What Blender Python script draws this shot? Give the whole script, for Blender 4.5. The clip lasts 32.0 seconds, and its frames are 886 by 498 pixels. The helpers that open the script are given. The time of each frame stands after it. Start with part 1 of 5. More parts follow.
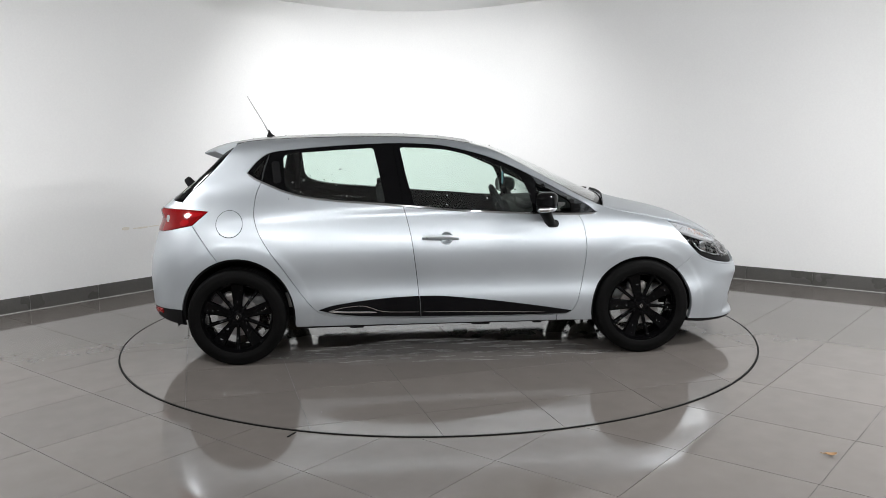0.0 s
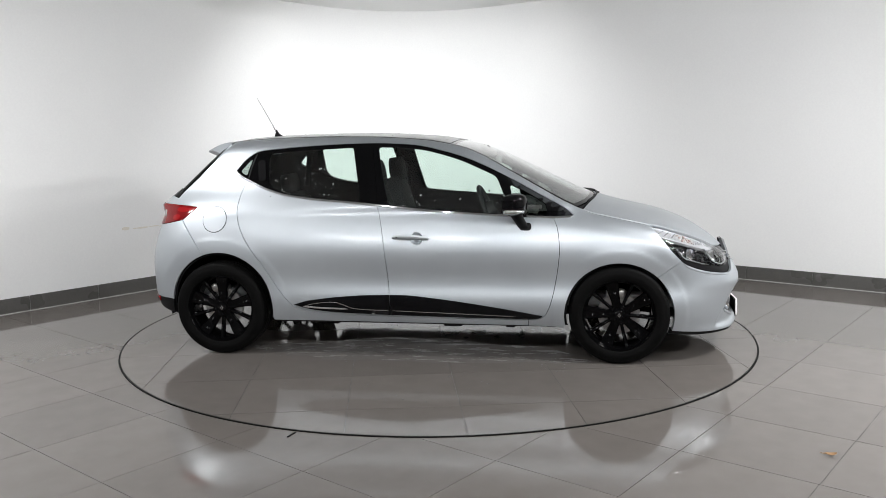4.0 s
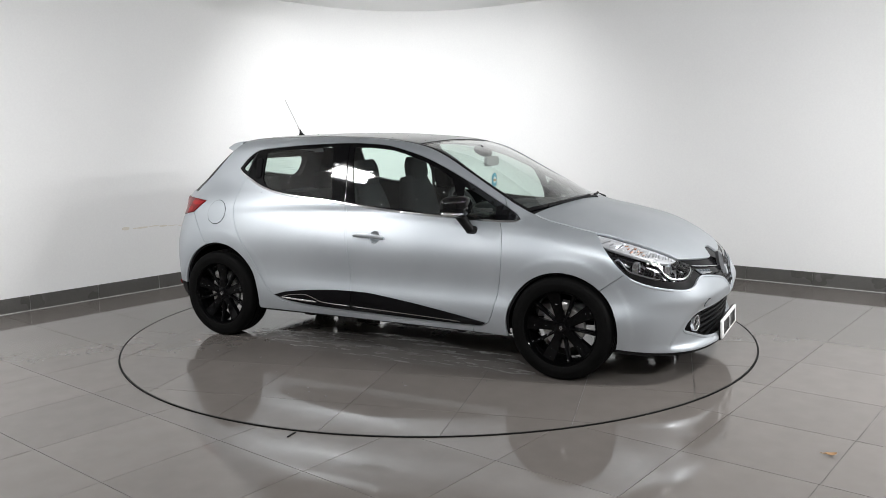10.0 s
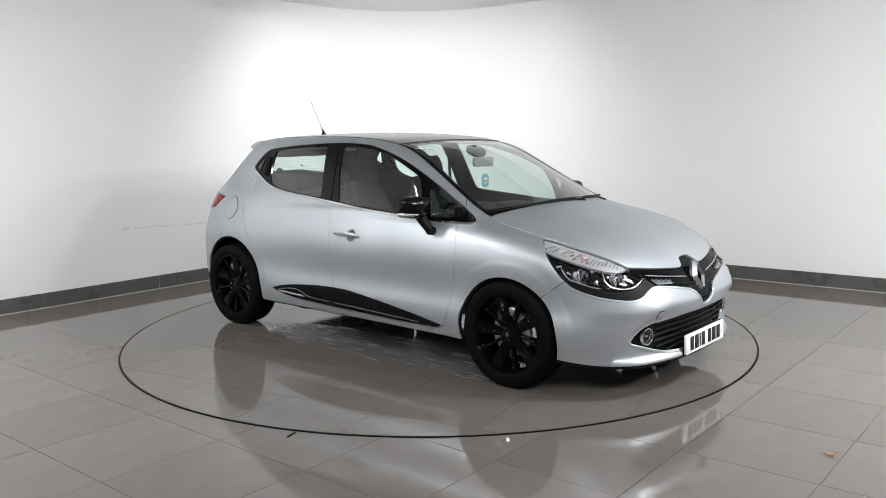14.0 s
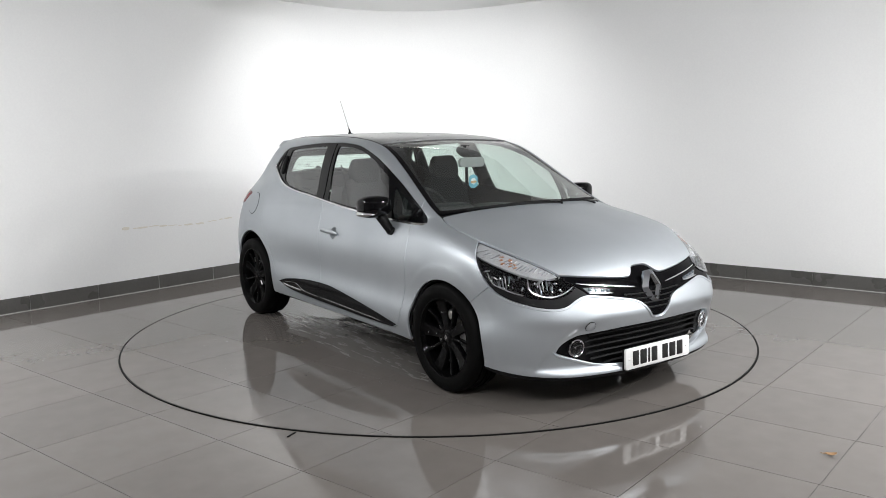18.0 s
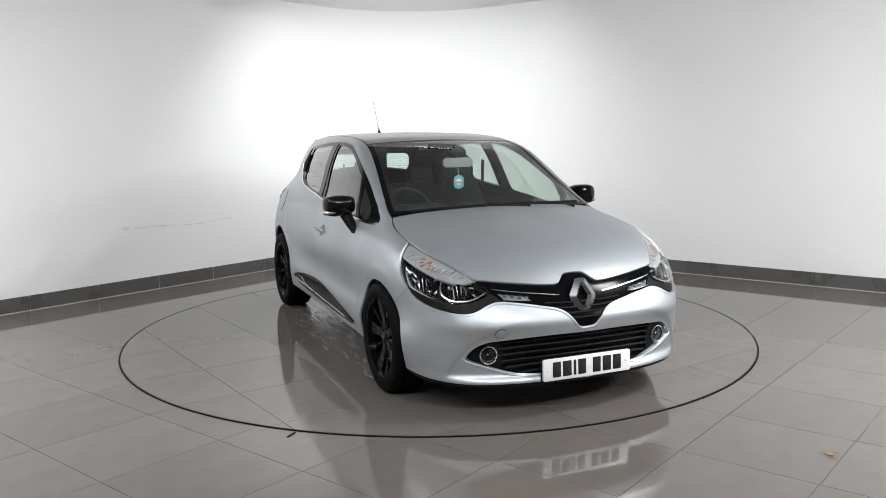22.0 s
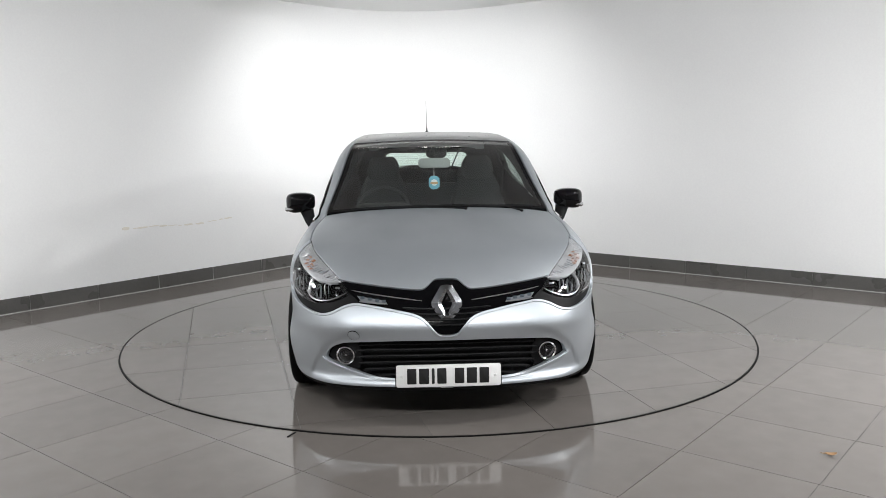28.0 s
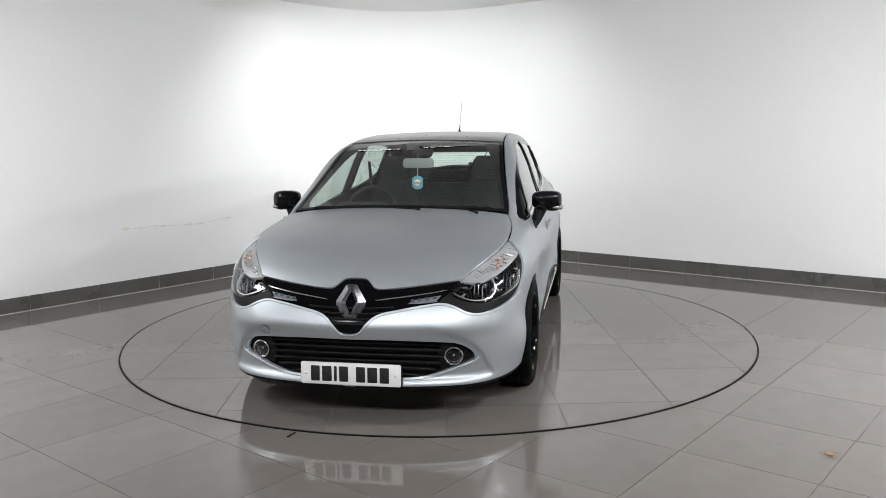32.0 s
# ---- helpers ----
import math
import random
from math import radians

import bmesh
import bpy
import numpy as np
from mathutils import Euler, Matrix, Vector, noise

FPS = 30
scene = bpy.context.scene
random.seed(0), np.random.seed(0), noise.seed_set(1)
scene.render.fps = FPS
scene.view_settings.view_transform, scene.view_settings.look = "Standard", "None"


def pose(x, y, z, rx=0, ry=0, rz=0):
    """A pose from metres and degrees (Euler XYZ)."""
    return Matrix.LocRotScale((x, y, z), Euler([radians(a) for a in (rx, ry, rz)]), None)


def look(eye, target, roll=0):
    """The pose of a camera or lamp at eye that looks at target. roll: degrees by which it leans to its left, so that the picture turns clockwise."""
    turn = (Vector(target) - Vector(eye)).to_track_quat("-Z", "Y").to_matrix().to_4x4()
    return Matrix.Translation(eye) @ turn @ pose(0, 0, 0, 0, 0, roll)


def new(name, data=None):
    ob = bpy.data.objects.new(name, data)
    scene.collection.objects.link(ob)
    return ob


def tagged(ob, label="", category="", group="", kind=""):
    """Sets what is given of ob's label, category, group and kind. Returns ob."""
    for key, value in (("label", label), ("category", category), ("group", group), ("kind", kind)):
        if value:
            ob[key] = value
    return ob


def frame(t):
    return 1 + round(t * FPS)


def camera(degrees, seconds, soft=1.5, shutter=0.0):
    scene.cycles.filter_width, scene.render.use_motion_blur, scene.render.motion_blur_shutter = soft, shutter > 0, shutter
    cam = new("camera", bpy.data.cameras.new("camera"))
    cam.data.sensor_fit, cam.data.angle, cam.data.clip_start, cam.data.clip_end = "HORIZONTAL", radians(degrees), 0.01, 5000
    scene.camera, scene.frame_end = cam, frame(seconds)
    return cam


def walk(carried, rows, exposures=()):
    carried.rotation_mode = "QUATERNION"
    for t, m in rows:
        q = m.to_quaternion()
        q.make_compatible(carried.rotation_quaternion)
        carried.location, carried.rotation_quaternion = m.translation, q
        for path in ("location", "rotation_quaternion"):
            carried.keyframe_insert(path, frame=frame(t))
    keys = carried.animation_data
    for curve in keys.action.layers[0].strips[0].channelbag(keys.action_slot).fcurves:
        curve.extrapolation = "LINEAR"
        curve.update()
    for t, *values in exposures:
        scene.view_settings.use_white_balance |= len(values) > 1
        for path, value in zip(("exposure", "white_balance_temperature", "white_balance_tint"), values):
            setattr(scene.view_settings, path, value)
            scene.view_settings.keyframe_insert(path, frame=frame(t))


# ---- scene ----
# Camera: stands still in front of the turntable.
cam = camera(56.44, 32.0, soft=0.45)
EYE = Vector((0.0, -6.0335, 1.4653))
VIEW = Matrix.Translation(EYE) @ Euler((0, 0, radians(-0.3533))).to_matrix().to_4x4() @ Euler((radians(90 - 8.2442), 0, 0)).to_matrix().to_4x4() @ Euler((0, 0, radians(-0.808))).to_matrix().to_4x4()
walk(cam, [(0, VIEW), (32, VIEW)])

# Light: the studio has no daylight; lamps hang under the ceiling.
scene.view_settings.exposure = 0.0
world = bpy.data.worlds.new("world")
scene.world = world
world.use_nodes = True
world.node_tree.nodes["Background"].inputs[0].default_value = (0.9, 0.95, 1.0, 1)
world.node_tree.nodes["Background"].inputs[1].default_value = 0.02
CEILING = 2.84


def lamp(name, at, target, power, size, size_y=0, spread=180):
    data = bpy.data.lights.new(name, "AREA")
    data.energy, data.color = power, (0.985, 0.99, 1.0)
    data.shape, data.size = ("RECTANGLE", size) if size_y else ("DISK", size)
    if size_y:
        data.size_y = size_y
    data.spread = radians(spread)
    ob = new(name, data)
    ob.matrix_world = look(at, target)
    return ob


LAMPS = [(-2.4, -5.0), (-1.2, -5.0), (0.0, -5.0), (1.2, -5.0), (2.4, -5.0)]
FLOODS = [(5.3, -2.5, 52), (4.7, -3.7, 34), (-5.2, -2.8, 12), (-4.4, -4.0, 8)]
PANELS = [(-3.2, -1.5, 58), (3.0, -2.0, 102)]
for lx, ly in LAMPS:
    lamp("spot_lamp", (lx, ly, CEILING - 0.045), (lx * 0.6, -0.6, 0.5), 37, 0.10)
for lx, ly, power in FLOODS:
    lamp("flood_lamp", (lx, ly, CEILING - 0.22), (0, 0, 0.9), power, 0.2)
for lx, ly, power in PANELS:
    lamp("panel_lamp", (lx, ly, CEILING - 0.05), (lx * 0.9, ly * 0.9, 0), power, 0.5, 0.5)
# Unseen lamps added to make the bright glow in the rounded corner.
WALL_LAMPS = [(-0.75, 1.5), (0.05, 1.5)]
for lx, ly in WALL_LAMPS:
    lamp("corner_glow_lamp", (lx, ly + 0.05, CEILING - 0.17), (lx, 3.9, -0.3), 17, 0.5, 0.15, 136)


# ---- materials ----
def material(name, colour, rough=0.5, metal=0.0, **more):
    m = bpy.data.materials.new(name)
    m.use_nodes = True
    b = m.node_tree.nodes["Principled BSDF"]
    b.inputs["Base Color"].default_value = (*colour, 1) if len(colour) == 3 else colour
    b.inputs["Roughness"].default_value, b.inputs["Metallic"].default_value = rough, metal
    for k, v in more.items():
        b.inputs[k.replace("_", " ").replace("0", "")].default_value = v
    return m


def add(m, kind, **inputs):
    n = m.node_tree.nodes.new("ShaderNode" + kind)
    for k, v in inputs.items():
        n.inputs[k.replace("_", " ")].default_value = v
    return n


def grain(m, scale, low, high, amount=1.0, scale_big=0.0, bump=0.0, rough=None, space="Object", random_value=0.0, distance=0.001):
    """Two scales of noise: colour between low and high, a little relief and roughness."""
    t, b = m.node_tree, m.node_tree.nodes["Principled BSDF"]
    co = add(m, "TexCoord")
    n1, n2 = add(m, "TexNoise", Scale=scale, Detail=6.0), add(m, "TexNoise", Scale=scale_big or scale * 0.1, Detail=3.0)
    for n in (n1, n2):
        t.links.new(co.outputs[space], n.inputs["Vector"])
    mix = add(m, "Mix")
    mix.data_type = "FLOAT"
    mix.inputs[0].default_value = 0.55
    t.links.new(n1.outputs[0], mix.inputs[2])
    t.links.new(n2.outputs[0], mix.inputs[3])
    ramp = add(m, "ValToRGB")
    ramp.color_ramp.elements[0].position, ramp.color_ramp.elements[1].position = 0.35, 0.65
    ramp.color_ramp.elements[0].color, ramp.color_ramp.elements[1].color = (*low, 1), (*high, 1)
    t.links.new(mix.outputs[0], ramp.inputs[0])
    out = ramp.outputs[0]
    if random_value:
        info, hsv = add(m, "ObjectInfo"), add(m, "HueSaturation")
        rng = add(m, "MapRange", To_Min=1 - random_value, To_Max=1 + random_value)
        t.links.new(info.outputs["Random"], rng.inputs[0])
        t.links.new(rng.outputs[0], hsv.inputs["Value"])
        t.links.new(out, hsv.inputs["Color"])
        out = hsv.outputs[0]
    t.links.new(out, b.inputs["Base Color"])
    if rough:
        rr = add(m, "MapRange", To_Min=rough[0], To_Max=rough[1])
        rr.inputs[1].default_value, rr.inputs[2].default_value = 0.35, 0.65
        t.links.new(n2.outputs[0], rr.inputs[0])
        t.links.new(rr.outputs[0], b.inputs["Roughness"])
    if bump:
        bp = add(m, "Bump", Strength=bump, Distance=distance)
        t.links.new(n1.outputs[0], bp.inputs["Height"])
        t.links.new(bp.outputs[0], b.inputs["Normal"])
    return m


M_WALL = grain(material("white_wall_paint", (0.8, 0.8, 0.79), 0.75), 60, (0.78, 0.785, 0.785), (0.82, 0.825, 0.82), scale_big=0.8, bump=0.1)
M_DARKWALL = grain(material("unseen_wall_grey", (0.1, 0.1, 0.1), 0.8), 50, (0.40, 0.40, 0.402), (0.45, 0.45, 0.452), scale_big=1.0, bump=0.05)
# Ceiling shade is in the colour: mid grey, so its reflections stay dim.
M_CEIL = grain(material("shaded_ceiling_paint", (0.8, 0.8, 0.8), 0.8), 50, (0.38, 0.38, 0.38), (0.42, 0.42, 0.42), scale_big=1.0, bump=0.05)
M_TILE = grain(material("grey_polished_porcelain", (0.3, 0.29, 0.28), 0.1, Specular_IOR_Level=0.43), 7, (0.129, 0.117, 0.108), (0.148, 0.134, 0.124), scale_big=1.3, rough=(0.05, 0.09), random_value=0.06)
M_TILE_D = grain(material("dark_grey_porcelain", (0.12, 0.118, 0.11), 0.3), 60, (0.085, 0.083, 0.078), (0.11, 0.107, 0.1), scale_big=3, rough=(0.25, 0.4), random_value=0.06)
M_GROUT = grain(material("grey_grout", (0.06, 0.058, 0.055), 0.9), 9, (0.035, 0.033, 0.031), (0.20, 0.195, 0.185), scale_big=0.9)
M_GROUT_L = material("light_grout", (0.45, 0.45, 0.44), 0.9)
M_GAP = material("black_edge_and_gap", (0.004, 0.004, 0.004), 0.6, Specular_IOR_Level=0.1)
M_PAINT = grain(material("silver_metallic_paint", (0.55, 0.56, 0.58), 0.46, 0.78, Coat_Weight=0.35, Coat_Roughness=0.16), 900, (0.43, 0.462, 0.492), (0.52, 0.555, 0.585), scale_big=2.0)
M_SHELL = material("black_inner_shell", (0.006, 0.006, 0.0065), 0.8, Specular_IOR_Level=0.1)
M_GLOSS = material("gloss_black_plastic", (0.002, 0.002, 0.0024), 0.05, Specular_IOR_Level=0.25)
M_MATT = grain(material("matt_black_plastic", (0.02, 0.02, 0.02), 0.5, Specular_IOR_Level=0.14), 400, (0.004, 0.004, 0.0045), (0.008, 0.008, 0.0085), scale_big=6, bump=0.15)
M_GREY = grain(material("dark_grey_trim_plastic", (0.06, 0.06, 0.065), 0.16, Specular_IOR_Level=0.1), 300, (0.003, 0.003, 0.0035), (0.006, 0.006, 0.0065), scale_big=6)
M_CHROME = material("chrome", (0.74, 0.74, 0.76), 0.07, 1.0)
M_RUBBER = grain(material("tyre_rubber", (0.02, 0.02, 0.02), 0.6, Specular_IOR_Level=0.06), 120, (0.002, 0.002, 0.002), (0.004, 0.004, 0.004), scale_big=9, bump=0.3, rough=(0.5, 0.7))
M_RIM = material("gloss_black_alloy", (0.0015, 0.0015, 0.0017), 0.08, Specular_IOR_Level=0.12)
M_DISC = grain(material("brake_steel", (0.4, 0.4, 0.4), 0.35, 0.9), 80, (0.25, 0.24, 0.23), (0.5, 0.5, 0.5), scale_big=10)
M_RED = material("red_lamp_plastic", (0.17, 0.003, 0.004), 0.1, Specular_IOR_Level=0.25)
M_ORANGE = material("amber_bulb", (0.40, 0.20, 0.12), 0.15, 0.4)
M_SEAT = grain(material("dark_seat_fabric", (0.03, 0.03, 0.032), 0.9, Specular_IOR_Level=0.15), 500, (0.012, 0.013, 0.0135), (0.023, 0.025, 0.026), scale_big=9, bump=0.1)
M_DASH = grain(material("dashboard_plastic", (0.025, 0.025, 0.027), 0.6, Specular_IOR_Level=0.2), 350, (0.013, 0.0145, 0.0145), (0.025, 0.027, 0.028), scale_big=6, bump=0.2)
M_LINER = grain(material("grey_headliner", (0.25, 0.25, 0.24), 0.9), 400, (0.08, 0.08, 0.079), (0.11, 0.11, 0.108), scale_big=5)
M_PLATE = material("white_plate", (0.75, 0.75, 0.74), 0.35)
M_INK = material("black_print", (0.008, 0.008, 0.008), 0.5)
M_BLUE = material("blue_card", (0.14, 0.40, 0.52), 0.6)
M_SAND = material("orange_card", (0.5, 0.28, 0.12), 0.6)
M_MIRROR = material("mirror_glass", (0.8, 0.82, 0.82), 0.02, 1.0)
M_LEAF = material("dry_leaf", (0.27, 0.155, 0.07), 0.85)
M_LED = material("led_lens", (0.27, 0.29, 0.31), 0.12, 0.5)
M_DIODE = material("grey_blue_diode", (0.10, 0.12, 0.14), 0.1, 0.4)
M_BADGE = material("brushed_chrome_badge", (0.36, 0.37, 0.39), 0.18, 1.0)
# Roof colour, set darker than the silver of the body panels.
M_ROOF = grain(material("dark_silver_roof", (0.16, 0.16, 0.17), 0.28, 0.6, Coat_Weight=0.3, Coat_Roughness=0.05), 900, (0.075, 0.077, 0.081), (0.105, 0.108, 0.113), scale_big=2.0)
M_SILVER = material("satin_silver", (0.78, 0.78, 0.79), 0.22, 0.9)
M_GLOW = bpy.data.materials.new("lamp_glow")
M_GLOW.use_nodes = True
M_GLOW.node_tree.nodes["Principled BSDF"].inputs["Emission Color"].default_value = (1, 0.97, 0.93, 1)
M_GLOW.node_tree.nodes["Principled BSDF"].inputs["Emission Strength"].default_value = 12


def pane(name, tint, gloss_rough=0.01, least=0.08, power=3.2):
    """Thin car glass: tinted straight-through view and a Fresnel-weighted mirror gloss."""
    m = bpy.data.materials.new(name)
    m.use_nodes = True
    t = m.node_tree
    t.nodes.remove(t.nodes["Principled BSDF"])
    tr, gl, mx = add(m, "BsdfTransparent", Color=(*tint, 1)), add(m, "BsdfGlossy", Roughness=gloss_rough, Color=(1, 1, 1, 1)), add(m, "MixShader")
    fr, pw, ma = add(m, "LayerWeight", Blend=0.5), add(m, "Math"), add(m, "MapRange", To_Min=least, To_Max=1.0)
    pw.operation = "POWER"
    pw.inputs[1].default_value = power
    t.links.new(fr.outputs["Facing"], pw.inputs[0])
    t.links.new(pw.outputs[0], ma.inputs[0])
    t.links.new(ma.outputs[0], mx.inputs[0])
    t.links.new(tr.outputs[0], mx.inputs[1])
    t.links.new(gl.outputs[0], mx.inputs[2])
    t.links.new(mx.outputs[0], t.nodes["Material Output"].inputs[0])
    return m


M_GLASS = pane("green_tinted_glass", (0.87, 0.965, 0.92))
M_LENS = pane("clear_lamp_lens", (0.96, 0.97, 0.98), 0.01, 0.04, 5.0)
# Pale grey put into the water's colour stands for the drops' glints.
M_WATER = material("water", (0.6, 0.62, 0.64), 0.03, Transmission_Weight=0.75, IOR=1.33)

M_WET = grain(material("wet_smeared_tile", (0.13, 0.12, 0.115), 0.2), 30, (0.130, 0.121, 0.113), (0.155, 0.146, 0.137), scale_big=2.0)
_t = M_WET.node_tree
_co, _mp, _n, _r = add(M_WET, "TexCoord"), add(M_WET, "Mapping", Scale=(2.2, 11.0, 1.0), Rotation=(0, 0, 0.12)), add(M_WET, "TexNoise", Scale=1.6, Detail=7.0, Roughness=0.65), add(M_WET, "MapRange", From_Min=0.36, From_Max=0.64, To_Min=0.05, To_Max=0.36)
_t.links.new(_co.outputs["Object"], _mp.inputs["Vector"])
_t.links.new(_mp.outputs[0], _n.inputs["Vector"])
_t.links.new(_n.outputs[0], _r.inputs[0])
_t.links.new(_r.outputs[0], _t.nodes["Principled BSDF"].inputs["Roughness"])
M_SCUFF = material("scuffed_plaster", (0.70, 0.67, 0.60), 0.9)
M_SATIN = material("satin_black_plastic", (0.003, 0.003, 0.0035), 0.14, Specular_IOR_Level=0.05)
M_BOWL = grain(material("pale_reflector", (0.7, 0.7, 0.71), 0.25, 0.6), 200, (0.52, 0.53, 0.54), (0.68, 0.69, 0.70), scale_big=20)
M_TRIM = grain(material("light_grey_trim", (0.3, 0.31, 0.3), 0.7), 300, (0.26, 0.27, 0.265), (0.32, 0.33, 0.325), scale_big=6)
M_DEEPRED = material("bright_red_plastic", (0.30, 0.006, 0.008), 0.08, Specular_IOR_Level=0.25)
M_BELT = material("satin_chrome", (0.76, 0.77, 0.78), 0.18, 1.0)
M_STRIP = material("bright_trim", (0.62, 0.63, 0.64), 0.22, 1.0)


# ---- mesh helpers ----
def mesh_of(name, verts, faces, mat, normals=None, sharp=38):
    me = bpy.data.meshes.new(name)
    me.from_pydata([tuple(map(float, v)) for v in verts], [], [tuple(map(int, f)) for f in faces])
    me.validate()
    for p in me.polygons:
        p.use_smooth = True
    if normals is not None and len(normals) == len(me.vertices):
        me.normals_split_custom_set_from_vertices([tuple(map(float, n)) for n in normals])
    elif sharp:
        me.set_sharp_from_angle(angle=radians(sharp))
    if mat:
        me.materials.append(mat)
    return me


def part(name, vf, mat, parent, label="", normals=None, at=None, sharp=38):
    """Links (verts, faces) as one mesh object under a thing or part."""
    ob = new(name, mesh_of(name, vf[0], vf[1], mat, normals, sharp))
    if parent:
        ob.parent = parent
    if at is not None:
        ob.matrix_basis = at
    return tagged(ob, label)


def merged(*sets):
    v, f = [], []
    for a, b in sets:
        k = len(v)
        v += [tuple(q) for q in a]
        f += [tuple(i + k for i in q) for q in b]
    return v, f


def moved(vf, m):
    return [tuple(m @ Vector(q)) for q in vf[0]], vf[1]


def mirror_y(vf):
    return [(q[0], -q[1], q[2]) for q in vf[0]], [tuple(reversed(q)) for q in vf[1]]


def loft(rings, closed=True, caps=True):
    n = len(rings[0])
    v = [tuple(q) for r in rings for q in r]
    f = []
    for i in range(len(rings) - 1):
        for j in range(n if closed else n - 1):
            k = (j + 1) % n
            f.append((i * n + j, i * n + k, (i + 1) * n + k, (i + 1) * n + j))
    if caps:
        f.append(tuple(reversed(range(n))))
        f.append(tuple((len(rings) - 1) * n + j for j in range(n)))
    return v, f


def lathe(profile, n=48, axis="y"):
    """A ring of revolution from (radius, height) pairs round the axis."""
    rings = []
    for r, h in profile:
        ring = []
        for j in range(n):
            a = 2 * math.pi * j / n
            c, s = r * math.cos(a), r * math.sin(a)
            ring.append((c, h, s) if axis == "y" else (s, c, h) if axis == "z" else (h, s, c))
        rings.append(ring)
    return loft(rings, True, False)


def tube(path, r, n=8, flat=1.0, caps=True):
    """A round (or flattened) bar along a path."""
    path = [Vector(p) for p in path]
    rings = []
    up = Vector((0, 0, 1))
    for i, p in enumerate(path):
        d = (path[min(i + 1, len(path) - 1)] - path[max(i - 1, 0)]).normalized()
        s = d.cross(up)
        s = s.normalized() if s.length > 0.05 else Vector((0, 1, 0))
        u = s.cross(d)
        rr = r[i] if isinstance(r, (list, tuple)) else r
        rings.append([p + s * rr * math.cos(2 * math.pi * k / n) + u * rr * flat * math.sin(2 * math.pi * k / n) for k in range(n)])
    return loft(rings, True, caps)


def rounded(w, h, r, n=4):
    """Outline of a rounded rectangle about the origin."""
    r = min(r, w / 2 - 1e-4, h / 2 - 1e-4)
    out = []
    for cx, cy, a0 in ((w / 2 - r, h / 2 - r, 0), (-w / 2 + r, h / 2 - r, 90), (-w / 2 + r, -h / 2 + r, 180), (w / 2 - r, -h / 2 + r, 270)):
        for k in range(n + 1):
            a = radians(a0 + 90 * k / n)
            out.append((cx + r * math.cos(a), cy + r * math.sin(a)))
    return out


def slab(outline, depth, edge=0.003):
    """A plate with softened edges: outline in x, y; depth along z from 0."""
    o = [Vector((p[0], p[1], 0)) for p in outline]
    c = sum(o, Vector()) / len(o)
    size = max((p - c).length for p in o)

    def ring(z, inset):
        return [(c.x + (p.x - c.x) * (1 - inset / size), c.y + (p.y - c.y) * (1 - inset / size), z) for p in o]
    return loft([ring(0, 0), ring(depth - edge, 0), ring(depth - edge * 0.3, edge * 0.4), ring(depth, edge * 1.2)])


def block(w, d, h, r=0.02, n=4):
    """A box with rounded upright corners and softened top and bottom rims, base at z 0."""
    e = min(r * 0.7, h * 0.3)
    rings = []
    for z, i in ((0, e), (e * 0.3, e * 0.3), (e, 0), (h - e, 0), (h - e * 0.3, e * 0.3), (h, e)):
        rings.append([(x, y, z) for x, y in rounded(w - 2 * i, d - 2 * i, r, n)])
    return loft(rings)


def thing(name, label, category, at=None, group=""):
    ob = new(name)
    ob.empty_display_size = 0.2
    if at is not None:
        ob.matrix_basis = at
    return tagged(ob, label, category, group)




# ---- the room: two walls meeting in a rounded corner, ceiling, tiled floor ----
def unit(deg):
    return Vector((math.cos(radians(deg)), math.sin(radians(deg)), 0))


LEFT_DIR, RIGHT_DIR = unit(49.0 + 180), unit(-38.2)
CORNER = Vector((-0.377, 4.366, 0))
ROUND = 1.35
ROOM = 9.6


def inner_line(inset, length=ROOM):
    """The walls' plan line, from the left wall's end through the rounded corner to the right wall's end."""
    half = math.acos(max(-1, min(1, LEFT_DIR.dot(RIGHT_DIR)))) / 2
    mid = (LEFT_DIR + RIGHT_DIR).normalized()
    corner = CORNER + mid * (inset / math.sin(half))
    r = ROUND - inset
    tang = r / math.tan(half)
    centre = corner + mid * (r / math.sin(half))
    a = corner + LEFT_DIR * tang - centre
    b = corner + RIGHT_DIR * tang - centre
    out = [corner + LEFT_DIR * length]
    a0, a1 = math.atan2(a.y, a.x), math.atan2(b.y, b.x)
    if a1 > a0:
        a1 -= 2 * math.pi
    for k in range(33):
        t = a0 + (a1 - a0) * k / 32
        out.append(centre + Vector((math.cos(t), math.sin(t), 0)) * r)
    out.append(corner + RIGHT_DIR * length)
    return out


def wall_strip(inner, outer, z0, z1):
    rings = [[(p.x, p.y, z0), (p.x, p.y, z1), (q.x, q.y, z1), (q.x, q.y, z0)] for p, q in zip(inner, outer)]
    return loft(rings)


wall = part("wall_back", wall_strip(inner_line(0), inner_line(-0.2), -0.01, CEILING), M_WALL, None, sharp=30)
tagged(wall, "smooth white studio wall with a rounded corner", "wall", kind="structure")
FAR = CORNER + LEFT_DIR * ROOM + RIGHT_DIR * ROOM
# Unseen walls added outside the view; their grey sets the light thrown back.
for name, p, q in (("wall_side", CORNER + LEFT_DIR * ROOM, FAR), ("wall_front", FAR, CORNER + RIGHT_DIR * ROOM)):
    d = (q - p).normalized()
    nrm = Vector((d.y, -d.x, 0)) * (1 if Vector((d.y, -d.x, 0)).dot(p - Vector((0, -2, 0))) > 0 else -1)
    p2, q2 = p - d * 0.2, q + d * 0.2
    tagged(part(name, wall_strip([p2, q2], [p2 + nrm * 0.2, q2 + nrm * 0.2], -0.01, CEILING), M_DARKWALL, None), "plain grey wall out of view, added to set the bounced light", "wall", kind="structure")

